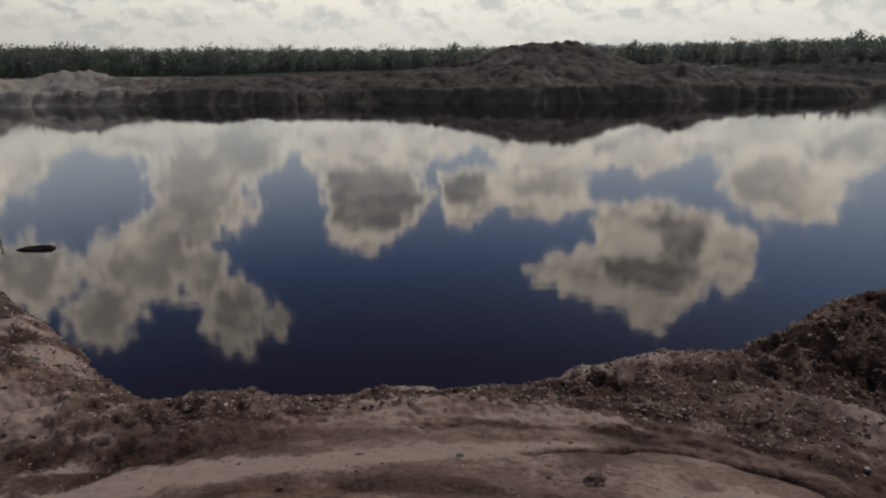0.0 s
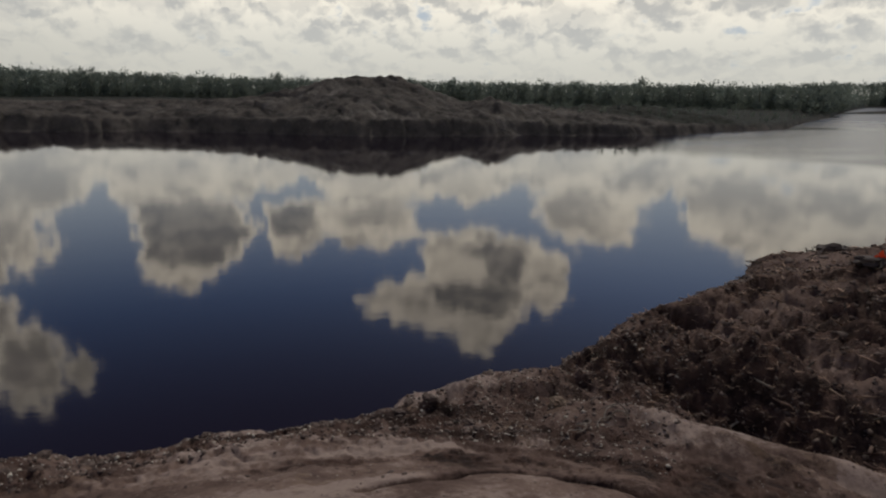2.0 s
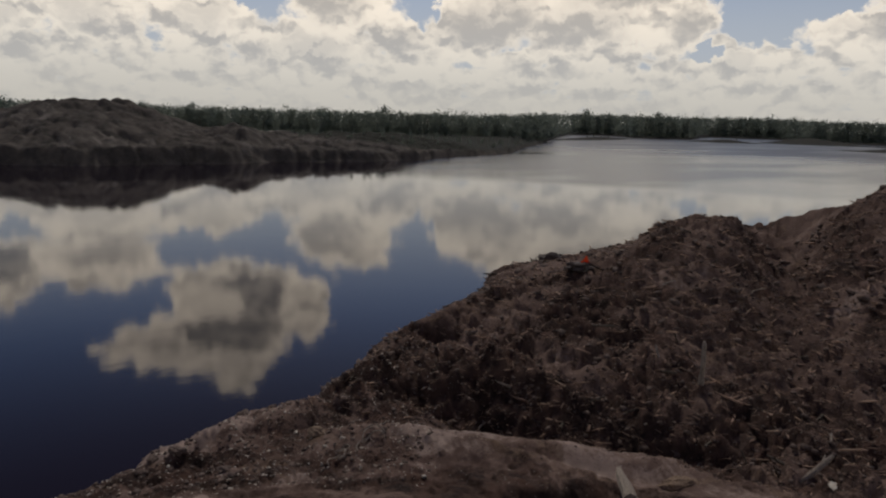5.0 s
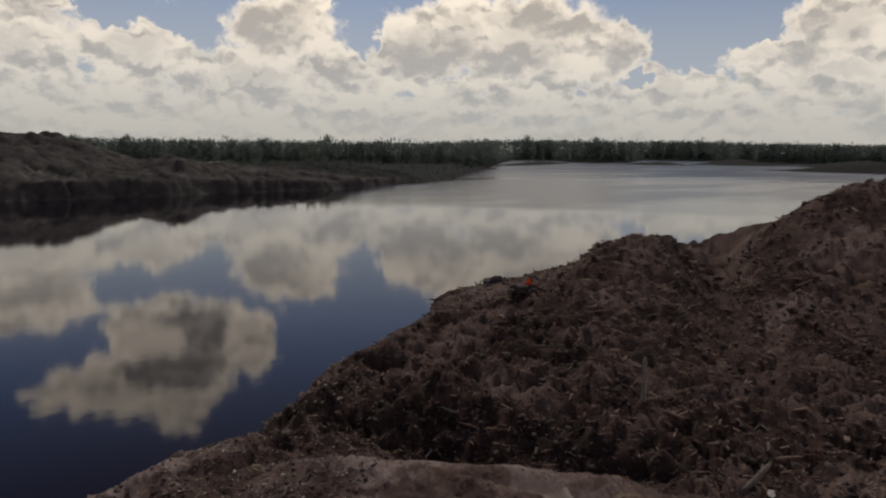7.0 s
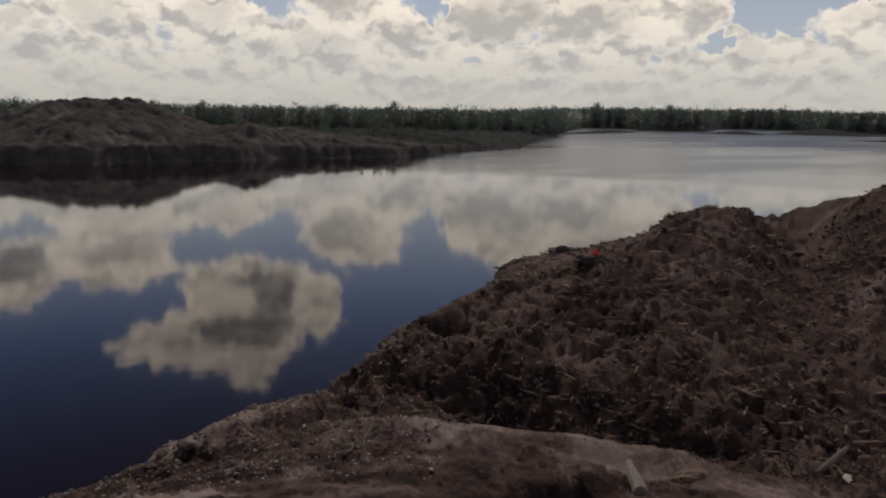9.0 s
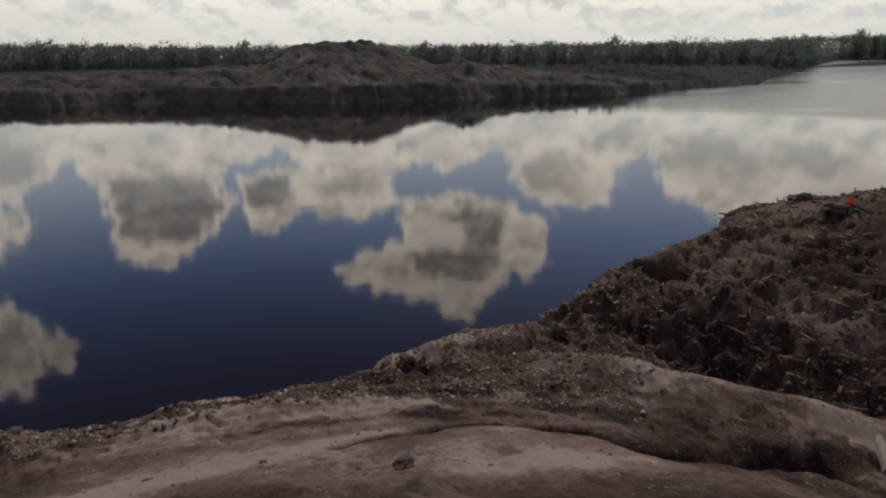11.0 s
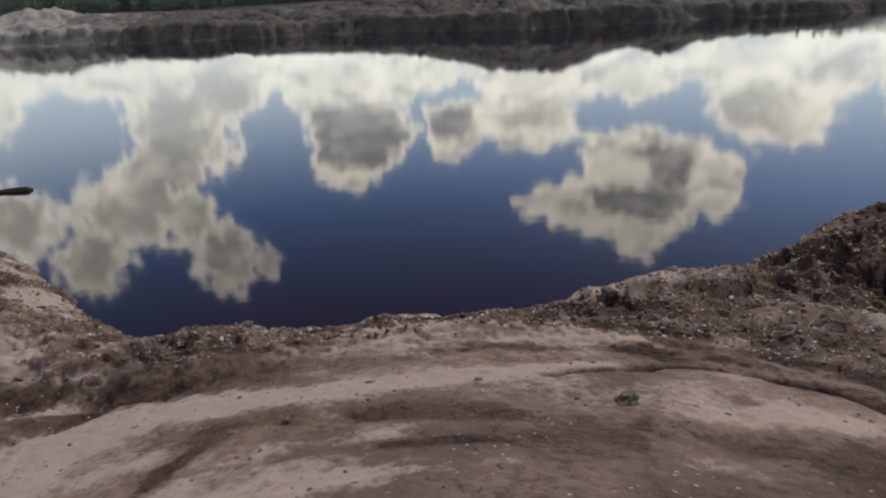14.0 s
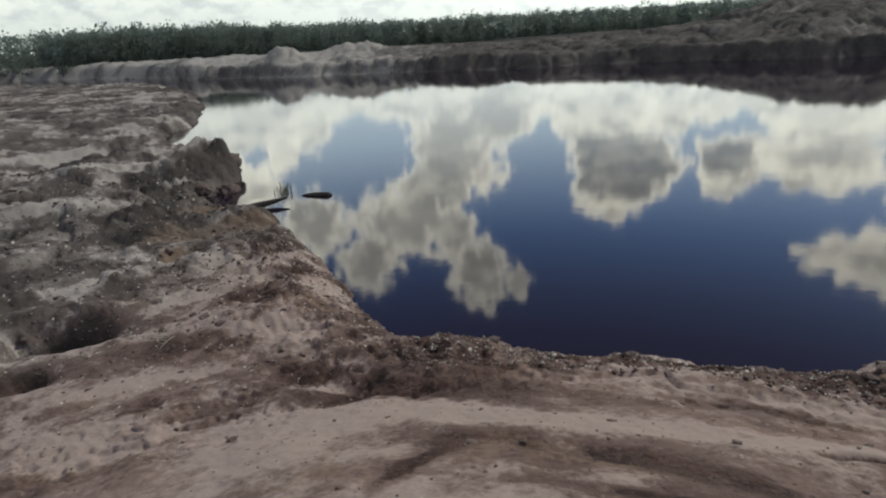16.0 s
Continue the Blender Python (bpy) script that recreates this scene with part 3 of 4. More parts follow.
def polyline(px, py, points):
    """Distance to an open line, and how far along it, from 0 to 1."""
    best, along = np.full(px.shape, 1e9), np.zeros(px.shape)
    for i, ((ax, ay), (bx, by)) in enumerate(zip(points, points[1:])):
        ux, uy = bx - ax, by - ay
        s = np.clip(((px - ax) * ux + (py - ay) * uy) / (ux * ux + uy * uy), 0, 1)
        d = np.hypot(px - ax - s * ux, py - ay - s * uy)
        along = np.where(d < best, (i + s) / (len(points) - 1), along)
        best = np.minimum(best, d)
    return best, along


def cells(px, py, size, shift):
    """Broken blocks: a random tone for each, and the distance to its seams."""
    u, v = px / size, py / size
    iu, iv = np.floor(u).astype(int), np.floor(v).astype(int)
    first, second, tone = np.full(px.shape, 9.0), np.full(px.shape, 9.0), np.zeros(px.shape)
    for a in (-1, 0, 1):
        for b in (-1, 0, 1):
            i, j = (iu + a + shift) & 255, (iv + b) & 255
            d = np.hypot(iu + a + LATTICE[i, j] - u, iv + b + LATTICE[j, i] - v)
            closer = d < first
            second = np.where(closer, first, np.minimum(second, d))
            tone, first = np.where(closer, LATTICE[(i + 77) & 255, (j + 31) & 255], tone), np.where(closer, d, first)
    return tone, second - first


def scarp(v):
    """Turns smooth noise into flats with small broken steps between them."""
    return np.floor(v) + step(v - np.floor(v), 0.38, 0.62) - v * 0.4


def ground_height(px, py):
    """Height of the ground, and its shares of peat (with painted shade), green, clay and wet."""
    r, az = np.hypot(px, py), np.degrees(np.arctan2(px, py))
    # near bank
    wob = (0.26 + 0.3 * step(-px, 10, 16)) * fbm(px, py, 1.1, 5, 0.65) + np.clip(r / 40, 0, 1) * 1.3 * fbm(px, py, 0.16, 3)
    sd = signed_distance(px, py, NEAR_SHORE) + wob * step(r, 4, 9) - 0.27 * step(px, -6, -3)
    slope = 4.38 - 0.365 * r
    west = step(-px, 8, 14)
    flats = 0.75 - 0.22 * west + (0.012 - 0.010 * west) * r + (0.5 - 0.28 * west) * fbm(px, py, 0.12, 4) * step(r, 9, 16)
    base = np.maximum(slope, flats) + 0.25 * np.exp(-((slope - flats) / 0.6) ** 2)
    heap = step(az, 18, 33) * step(r + 0.5 * fbm(px, py, 0.5, 3), 9.4 - 0.03 * np.clip(az - 35, 0, 40), 11.0) * (1 - step(r, 70, 110))
    verge = np.exp(-((sd - 1.3) / 1.7) ** 2) * step(r, 6, 8)
    crag = heaps(px, py, [(-21.0, 23.3, 1.0, 2.6, 1.5, 57)])
    rough = 0.025 + 0.20 * heap + 0.06 * west + 0.13 * verge + 0.10 * crag
    rugged = 1 - np.abs(fbm(px, py, 1.1, 5, 0.62)) * 2
    base = base + heaps(px, py, MOUNDS) + rough * (fbm(px, py, 1.6, 5, 0.62) + 0.9 * rugged - 0.4)
    foot = np.exp(-((r - 10.5 + 0.4 * fbm(px, py, 0.6, 3)) / 0.65) ** 2) * step(az, 37, 46) * (1 - step(az, 58, 68))
    base = base - 0.85 * foot + (0.22 * heap + 0.15 * verge) * scarp(4.5 * fbm(px, py, 0.33, 5, 0.62)) + 0.24 * west * scarp(3.4 * fbm(0.7 * px, py, 0.26, 5, 0.6))
    base = base + (0.13 * heap + 0.11 * verge + 0.07 * west + 0.012) * fbm(px, py, 3.6, 4, 0.7)
    # worn tracks and runnels across the sand
    line = r + 1.1 * fbm(px, py, 0.22, 4) + 0.08 * px
    worn = step(fbm(px, py, 0.45, 4) + 0.05, -0.1, 0.35)
    bare = (1 - heap) * (1 - west) * (1 - step(r, 8.2, 9.5))
    groove = sum(w * np.exp(-((line - c) / s) ** 2) for c, s, w in ((4.6, 0.2, 0.7), (6.5, 0.25, 1.0), (7.3, 0.2, 1.0)))
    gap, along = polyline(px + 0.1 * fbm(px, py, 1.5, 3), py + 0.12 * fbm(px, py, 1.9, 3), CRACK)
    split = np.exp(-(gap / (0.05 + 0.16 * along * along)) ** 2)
    base = base - bare * ((0.08 + 0.20 * along) * split + 0.05 * worn * groove) + bare * (0.05 * fbm(px, py, 0.9, 4, 0.6) + step(r, 5.6, 7.2) * (0.07 * scarp(4.0 * fbm(px, py, 0.7, 5, 0.65)) + 0.05 * fbm(px, py, 3.2, 4, 0.7)))
    soaked = np.clip(heaps(px, py, WET), 0, 1)
    base = base * (1 - 0.85 * soaked) + 0.85 * soaked * 0.16
    lip = 0.22 + 0.12 * fbm(px, py, 1.1, 4, 0.65) + 0.1 * heap + 0.35 * crag
    edge = np.where(sd < 0, np.maximum(sd * 0.8, -1.6), lip * (1 - np.exp(-np.maximum(sd, 0) / 0.16)) + np.maximum(sd, 0) * (0.62 - 0.32 * heap * step(r, 16, 22) * (1 - step(az, 53, 60)) + 2.2 * crag))
    near = np.minimum(edge, base)
    # far bank
    gully = fbm(px, py, 0.11, 6, 0.66)
    flute = np.abs(fbm(np.radians(az) * 100, py * 0.06, 0.30, 4, 0.6))
    tone, seam = cells(px + 2.0 * gully, py + 2.0 * fbm(px, py, 0.3, 2), 5.2, 11)
    chip, joint = cells(px, py, 1.9, 50)
    sf = r - np.interp(az, FAR_AZ, FAR_R) + 3.0 * fbm(px, py, 0.05, 3) + 2.2 * gully - 0.3 * flute + 1.2 * (tone - 0.5) + 0.5 * (chip - 0.5) - 0.5 * (1 - step(seam, 0, 0.25))
    bank = np.interp(az, BANK_AZ, BANK_H)
    cliff = step(sf, 0.3, 2.0) * (1 - step(sf, 22, 45))
    far = bank * (0.66 * step(sf / (1 + 3 * step(-az, 42, 48)), 0, 2.2) + 0.34 * step(sf, 3, 16)) * (1 + 0.2 * gully) + (0.3 * fbm(px, py, 0.35, 5, 0.66) + 0.35 * scarp(3.0 * fbm(px, py, 0.12, 5, 0.62))) * step(sf, 0.3, 4)
    far = far + cliff * np.clip(bank / 3, 0, 1) * (0.35 * (tone - 0.5) + 0.25 * (chip - 0.5) - 0.22 * (1 - step(seam, 0, 0.2)) - 0.1 * (1 - step(joint, 0, 0.25)))
    back = step(sf, 26, 60)
    far = far * (1 - back) + back * (2.6 + 0.5 * gully) + heaps(px, py, FAR_MOUNDS) * step(sf, 0, 8) * (1 + 0.35 * gully + 0.10 * (tone - 0.5))
    far = np.where(sf < 0, np.maximum(sf * 0.3, -1.6), far)
    isles = heaps(px, py, ISLANDS) - 0.55 + 0.3 * fbm(px, py, 0.1, 3)
    behind = step(np.abs(az - 10), 90, 110)
    far = far * (1 - behind) + behind * np.minimum(far, 3.0)
    z = np.maximum(np.maximum(near, np.where(np.abs(az - 10) < 95, far, -1.6)), np.maximum(isles, -1.6))
    # what the ground is made of; peat also paints shade into gully, crack and hollows
    farness = (far >= near)
    shore = np.exp(-(np.maximum(sd, 0) / 1.1) ** 2)
    peat = (0.50 - 0.24 * step(r, 12, 16) - 0.32 * (1 - step(az, 38, 45))) * heap + 0.42 * shore * (1 - heap) + 0.20 * west + 0.7 * heap * fbm(px, py, 0.2, 3) + 1.5 * fbm(px, py, 0.6, 6, 0.72) * np.clip(0.45 * heap + 0.9 * west + 1.3 * verge + 0.7 + 0.5 * bare * step(r, 5.6, 7.2), 0, 1.9)
    peat = peat + 1.3 * west * fbm(0.6 * px, py, 0.2, 4, 0.6) + 0.02 * west + (1 - step(px, -5, -2.5)) * step(r, 7.2, 8.4) * (1 - step(r, 15, 19)) * (0.06 + 0.8 * fbm(px, py, 1.6, 5, 0.7))
    # split and foot darken the crack and the heap's foot as painted shade
    peat = peat + (1.7 + 0.3 * bare) * heaps(px, py, STAINS_AND_SHADE) * (1 + (0.6 + 0.8 * bare) * fbm(px, py, 1.6, 5, 0.7)) - bare * (0.15 - 0.30 * step(px, -1.5, 2.0) - 0.35 * worn * groove) + 1.0 * bare * split + 1.3 * foot
    peat = np.maximum(peat, heap * (0.12 + 0.55 * fbm(0.45 * px, py, 0.4, 4, 0.6)) - 2 * (1 - heap) - 0.5 * np.clip(heaps(px, py, [(19.4, 6.7, 1, 1.8, 0.35, 10)]), 0, 1))
    pale = np.clip(heaps(px, py, [(-71, 103, 1, 4.5, 4, 0), (-60.5, 109, 1, 6, 4, 0)]), 0, 1) + 0.75 * step(-az, 16, 32) + 0.15 * step(-az, 40, 52) + np.clip(-heaps(px, py, STAINS_AND_SHADE[-1:]), 0, 1)
    peat = np.where(farness, 0.80 - 1.4 * pale + 0.9 * gully - 0.9 * np.clip(chip - 0.45, 0, 1) * cliff * step(tone, 0.35, 0.6), peat)
    green = np.where(farness, step(sf, np.interp(az, (0, 18, 30, 38), (40, 30, 12, 0.5)), np.interp(az, (0, 18, 30, 38), (62, 50, 22, 4))), 0.0) * (1 - np.clip(pale, 0, 1))
    isle = isles >= np.maximum(near, far)
    green, peat, farness = np.where(isle, 0.9, green), np.where(isle, 1.2, peat), farness & ~isle
    return z, np.clip(peat, -1, 1.2), np.clip(green, 0, 1), np.clip(farness + 0.8 * west, 0, 1), soaked


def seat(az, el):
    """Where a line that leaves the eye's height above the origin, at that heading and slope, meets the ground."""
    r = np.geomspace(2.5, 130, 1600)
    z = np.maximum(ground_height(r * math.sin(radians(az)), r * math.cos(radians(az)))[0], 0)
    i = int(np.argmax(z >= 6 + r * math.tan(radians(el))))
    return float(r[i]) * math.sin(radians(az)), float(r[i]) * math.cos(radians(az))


def height_at(x, y):
    return float(ground_height(np.array([float(x)]), np.array([float(y)]))[0][0])


def sheet(name, verts, quads, mat):
    mesh = bpy.data.meshes.new(name)
    mesh.vertices.add(len(verts))
    mesh.vertices.foreach_set("co", np.ascontiguousarray(verts, np.float32).ravel())
    mesh.loops.add(quads.size)
    mesh.loops.foreach_set("vertex_index", np.ascontiguousarray(quads, np.int32).ravel())
    mesh.polygons.add(len(quads))
    mesh.polygons.foreach_set("loop_start", np.arange(0, quads.size, quads.shape[1], dtype=np.int32))
    mesh.update(calc_edges=True)
    mesh.validate()
    mesh.materials.append(mat)
    return mesh


def build_ground():
    angles = np.concatenate([np.arange(-180, -64, 4.0), np.arange(-64, 86, 0.2), np.arange(86, 180, 4.0)])
    radii = np.concatenate([[0.05, 0.6, 1.2, 1.8], np.geomspace(2.2, 34, 420), np.geomspace(34.5, 79, 60), np.arange(79.6, 136, 0.36), np.geomspace(136.5, 720, 110), np.geomspace(760, 4500, 18)])
    a, r = np.meshgrid(np.radians(angles), radii, indexing="ij")
    px, py = r * np.sin(a), r * np.cos(a)
    z, peat, green, clay, wet = ground_height(px.ravel(), py.ravel())
    na, nr = len(angles), len(radii)
    i, j = np.meshgrid(np.arange(na), np.arange(nr - 1), indexing="ij")
    k = (i + 1) % na
    quads = np.stack([i * nr + j, i * nr + j + 1, k * nr + j + 1, k * nr + j], -1).reshape(-1, 4)[:, ::-1]
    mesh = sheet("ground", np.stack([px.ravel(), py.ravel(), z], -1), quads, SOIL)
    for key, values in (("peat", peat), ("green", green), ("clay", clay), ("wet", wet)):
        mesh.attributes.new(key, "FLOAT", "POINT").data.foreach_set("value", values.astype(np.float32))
    mesh.polygons.foreach_set("use_smooth", np.ones(len(quads), bool))
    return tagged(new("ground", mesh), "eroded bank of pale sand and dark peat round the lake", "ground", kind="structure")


build_ground()
lake = sheet("water", np.array([(-420, -20, 0), (1300, -20, 0), (1300, 700, 0), (-420, 700, 0)], float), np.array([[0, 1, 2, 3]]), WATER)
tagged(new("water", lake), "still dark lake water that mirrors the clouds", "water", kind="structure")

# ---------------------------------------------------------------- things


def thing(name, x, y, z, label, category, group="", kind="", turn=0.0):
    ob = tagged(new(name), label, category, group, kind)
    ob.empty_display_size = 0.2
    ob.matrix_world = pose(x, y, z, 0, 0, turn)
    return ob


def part(name, bm, mat, parent, label=""):
    mesh = bpy.data.meshes.new(name)
    bm.to_mesh(mesh)
    bm.free()
    mesh.materials.append(mat)
    ob = tagged(new(name, mesh), label)
    ob.parent = parent
    return ob


def tube(bm, points, radii, sides=8, seed=0, knots=0.0):
    """A tapered limb through points, with uneven rings."""
    pick = random.Random(seed)
    rings = []
    for i, (p, rad) in enumerate(zip(points, radii)):
        p = Vector(p)
        ahead = Vector(points[min(i + 1, len(points) - 1)]) - Vector(points[max(i - 1, 0)])
        turn = ahead.to_track_quat("Z", "Y")
        rings.append([bm.verts.new(p + turn @ Vector((math.cos(t), math.sin(t), 0)) * rad * (1 + knots * pick.uniform(-1, 1)))
                      for t in (2 * math.pi * s / sides for s in range(sides))])
    for low, up in zip(rings, rings[1:]):
        for s in range(sides):
            bm.faces.new((low[s], low[(s + 1) % sides], up[(s + 1) % sides], up[s]))
    bm.faces.new(rings[0][::-1])
    bm.faces.new(rings[-1])


def lump(bm, centre, size, seed, rough=0.35, level=2):
    """An uneven lump of earth or stone."""
    made = bmesh.ops.create_icosphere(bm, subdivisions=level, radius=1.0)["verts"]
    for v in made:
        d = 1 + rough * noise.noise(v.co * 1.6 + Vector((seed * 3.7, seed, 0))) + rough * 0.6 * noise.noise(v.co * 4.1 + Vector((seed, 0, seed)))
        v.co = Vector(centre) + Vector((v.co.x * size[0], v.co.y * size[1], v.co.z * size[2])) * d


def tree_parts(seed, tall, spread, leaves):
    """A slim scrub-forest tree: trunk with limbs, and a crown of leaf sprays."""
    pick = random.Random(seed)
    wood, crown = bmesh.new(), bmesh.new()
    lean = Vector((pick.uniform(-0.05, 0.05), pick.uniform(-0.05, 0.05), 1)) * tall
    spine = [lean * f + Vector((pick.uniform(-1, 1), pick.uniform(-1, 1), 0)) * 0.05 * tall * f for f in (0, 0.3, 0.6, 0.95)]
    tube(wood, spine, [0.022 * tall, 0.017 * tall, 0.011 * tall, 0.004 * tall], 5)
    tips = []
    for i in range(7):
        f = pick.uniform(0.10, 0.95)
        foot = lean * f
        ang = i * 2.4 + pick.uniform(-0.4, 0.4)
        reach = spread * (1.15 - 0.55 * f) * pick.uniform(0.6, 1.1)
        tip = foot + Vector((math.cos(ang) * reach, math.sin(ang) * reach, reach * pick.uniform(0.3, 0.9)))
        tube(wood, [foot, (foot + tip) / 2 + Vector((0, 0, 0.04 * tall)), tip], [0.008 * tall, 0.006 * tall, 0.003 * tall], 4)
        tips += [tip, (foot + tip) / 2, foot * pick.uniform(0.5, 1.0)]
    tips.append(lean)
    low = [lean * f for f in (0.05, 0.12, 0.2, 0.3, 0.4)]
    for i in range(leaves):
        c = pick.choice(tips if i % 5 else low) + Vector((pick.gauss(0, 1), pick.gauss(0, 1), pick.gauss(0, 0.8))) * spread * 0.27
        c.z = max(c.z, 0.08 * tall)
        s = spread * pick.uniform(0.085, 0.18)
        q = Euler((pick.uniform(0, 6.3), pick.uniform(0, 6.3), pick.uniform(0, 6.3))).to_quaternion()
        crown.faces.new([crown.verts.new(c + q @ Vector(p) * s) for p in ((-1, -0.4, 0), (0.1, -0.6, 0.25), (1, 0.1, 0), (0, 0.6, -0.2))])
    return wood, crown


FRONT_AZ = [-80, -60, -51, -39, -33, -25, -18, -8, 0, 20, 26, 32, 38, 43, 45.5, 47.2, 48.6, 51.5, 53.5, 57.8, 59.0, 64.7, 66.5, 85]
FRONT_R = [230, 230, 230, 225, 215, 195, 188, 225, 195, 174, 186, 195, 200, 212, 262, 420, 640, 660, 540, 560, 900, 900, 660, 585]
TOP_EL = [2.2, 2.2, 2.1, 1.9, 1.5, 1.3, 1.15, 1.05, 0.95, 1.0, 1.05, 1.1, 1.12, 1.2, 1.3, 1.35, 1.35, 1.35, 1.35, 1.3, 1.3, 1.3, 1.2, 1.0]


def build_forest():
    templates = []
    for i in range(6):
        wood, crown = tree_parts(40 + i, 1.0, 0.28 + 0.04 * (i % 3), 360)
        templates.append((wood, crown))
    pick = random.Random(5)
    spots = []
    az = -64.0
    while az < 84.0:
        front = float(np.interp(az, FRONT_AZ, FRONT_R))
        el = float(np.interp(az, FRONT_AZ, TOP_EL))
        for row in range(9):
            r = front * (1 + 0.045 * row) + pick.uniform(-3, 3)
            a = az + pick.uniform(-0.25, 0.25)
            top = 6 + front * math.tan(radians(el)) + (r - front) * math.tan(radians(el)) * 0.8
            x, y = r * math.sin(radians(a)), r * math.cos(radians(a))
            spots.append((x, y, top * pick.uniform(0.84, 0.99) if pick.random() < 0.975 else top * pick.uniform(1.02, 1.13), row))
        az += 0.40 if front < 240 else 0.30
    # low scrub on the eastern end of the bank and on the islands
    for i in range(300):
        a = pick.uniform(19, 47)
        r = float(np.interp(a, FAR_AZ, FAR_R)) + pick.uniform(float(np.interp(a, (19, 30, 38), (30, 16, 8))), 70)
        x, y = r * math.sin(radians(a)), r * math.cos(radians(a))
        spots.append((x, y, -pick.uniform(0.6, 1.5), 1))
    for x, y, h, along, across, turn in ISLANDS:
        for i in range(8):
            u, v = pick.gauss(0, 0.45) * along, pick.gauss(0, 0.3) * across
            c, s = math.cos(radians(turn)), math.sin(radians(turn))
            spots.append((x + u * c - v * s, y + u * s + v * c, -pick.uniform(0.7, 1.8), 1))
    spots = np.array(spots)
    z = ground_height(spots[:, 0], spots[:, 1])[0]
    keep = [(x, y, float(g) - 0.1, (top - float(g) if top > 0 else -top) * 0.90, int(row)) for (x, y, top, row), g in zip(spots, z) if g > 0.3]
    front = [k for k in keep if k[4] == 0]
    singles = front[:: max(1, len(front) // 260 + 1)]
    rest = [k for k in keep if k not in set(singles)]
    first = []
    for i, (wood, crown) in enumerate(templates):
        tree = thing("tree", 0, 0, -50, "slender green scrub tree at the forest edge", "tree", "trees of the forest edge")
        part("trunk", wood.copy(), BARK, tree)
        part("crown", crown.copy(), LEAF, tree)
        first.append(tree)
    used = set()
    for i, (x, y, g, tall, row) in enumerate(singles):
        m = pose(x, y, g, 0, 0, pick.uniform(0, 360))
        k = i % len(first)
        if k not in used:
            used.add(k)
            tree = first[k]
            tree.matrix_world = m
        else:
            tree = copy_thing(first[k], m)
        tree.scale = (tall * 1.05, tall * 1.05, tall)
    # all further trees as one wood
    shapes = []
    for wood, crown in templates:
        crown.verts.index_update()
        shapes.append((np.array([v.co for v in crown.verts]), len(crown.faces)))
    verts, count = [], 0
    for i, (x, y, g, tall, row) in enumerate(rest):
        co, faces = shapes[i % len(shapes)]
        if row > 1:
            co = co[: len(co) // 16 * 4]
        t = pick.uniform(0, 6.28)
        c, s = math.cos(t) * tall, math.sin(t) * tall
        verts.append(np.stack([co[:, 0] * c - co[:, 1] * s + x, co[:, 0] * s + co[:, 1] * c + y, co[:, 2] * tall + g], -1))
    verts = np.concatenate(verts)
    mesh = sheet("forest", verts, np.arange(len(verts)).reshape(-1, 4), LEAF)
    tagged(new("forest", mesh), "dense dark green scrub forest behind the far bank", "forest", kind="stuff")
    for wood, crown in templates:
        wood.free(), crown.free()


build_forest()


def scatter(name, label, category, mat, count, spot, shape, seed):
    """Countless small pieces as one mesh of quads and tris, each lying on the ground."""
    pick = np.random.default_rng(seed)
    x, y, s = spot(pick, count)
    z = ground_height(x, y)[0]
    ok = z > 0.03
    x, y, z, s = x[ok], y[ok], z[ok], s[ok]
    base, quads = shape
    n_pieces = len(x)
    co = np.repeat(base[None], n_pieces, 0) * (1 + 0.35 * pick.normal(size=(n_pieces, *base.shape)))
    a, t = pick.uniform(0, 6.283, n_pieces), pick.normal(0, 0.35, n_pieces)
    co = np.stack([co[..., 0], co[..., 1] * np.cos(t)[:, None] - co[..., 2] * np.sin(t)[:, None], co[..., 1] * np.sin(t)[:, None] + co[..., 2] * np.cos(t)[:, None]], -1)
    tip = pick.normal(0, 0.22, n_pieces)
    co = np.stack([co[..., 0] * np.cos(tip)[:, None] - co[..., 2] * np.sin(tip)[:, None], co[..., 1], co[..., 0] * np.sin(tip)[:, None] + co[..., 2] * np.cos(tip)[:, None]], -1)
    co = np.stack([co[..., 0] * np.cos(a)[:, None] - co[..., 1] * np.sin(a)[:, None], co[..., 0] * np.sin(a)[:, None] + co[..., 1] * np.cos(a)[:, None], co[..., 2]], -1)
    co = co * s[:, None, None] + np.stack([x, y, z - 0.15 * s], -1)[:, None]
    faces = (quads[None] + (np.arange(n_pieces) * len(base))[:, None, None]).reshape(-1, 4)
    return tagged(new(name, sheet(name, co.reshape(-1, 3), faces, mat)), label, category, kind="stuff")


BOX = np.array([(x, y, z) for x in (-1, 1) for y in (-1, 1) for z in (-1, 1)], float)
BOX_FACES = np.array([(0, 1, 3, 2), (4, 6, 7, 5), (0, 4, 5, 1), (2, 3, 7, 6), (0, 2, 6, 4), (1, 5, 7, 3)])


def on_heap(pick, count):
    a, r = np.radians(pick.uniform(22, 80, count)), 8.0 + 24.0 * pick.uniform(0, 1, count) ** 1.4
    return r * np.sin(a), r * np.cos(a), np.exp(pick.normal(-4.0, 0.45, count)) * (0.6 + r / 18) * np.clip((r - 8.5) / 2.5, 0.15, 1)


def on_shore(pick, count):
    a = np.radians(-62 + 100 * pick.uniform(0, 1, count))
    r = pick.uniform(7.2, 14, count) + np.maximum(0, -np.degrees(a) - 25) * pick.uniform(0, 0.9, count)
    return r * np.sin(a), r * np.cos(a), np.exp(pick.normal(-4.55, 0.4, count)) * (0.5 + r / 14)


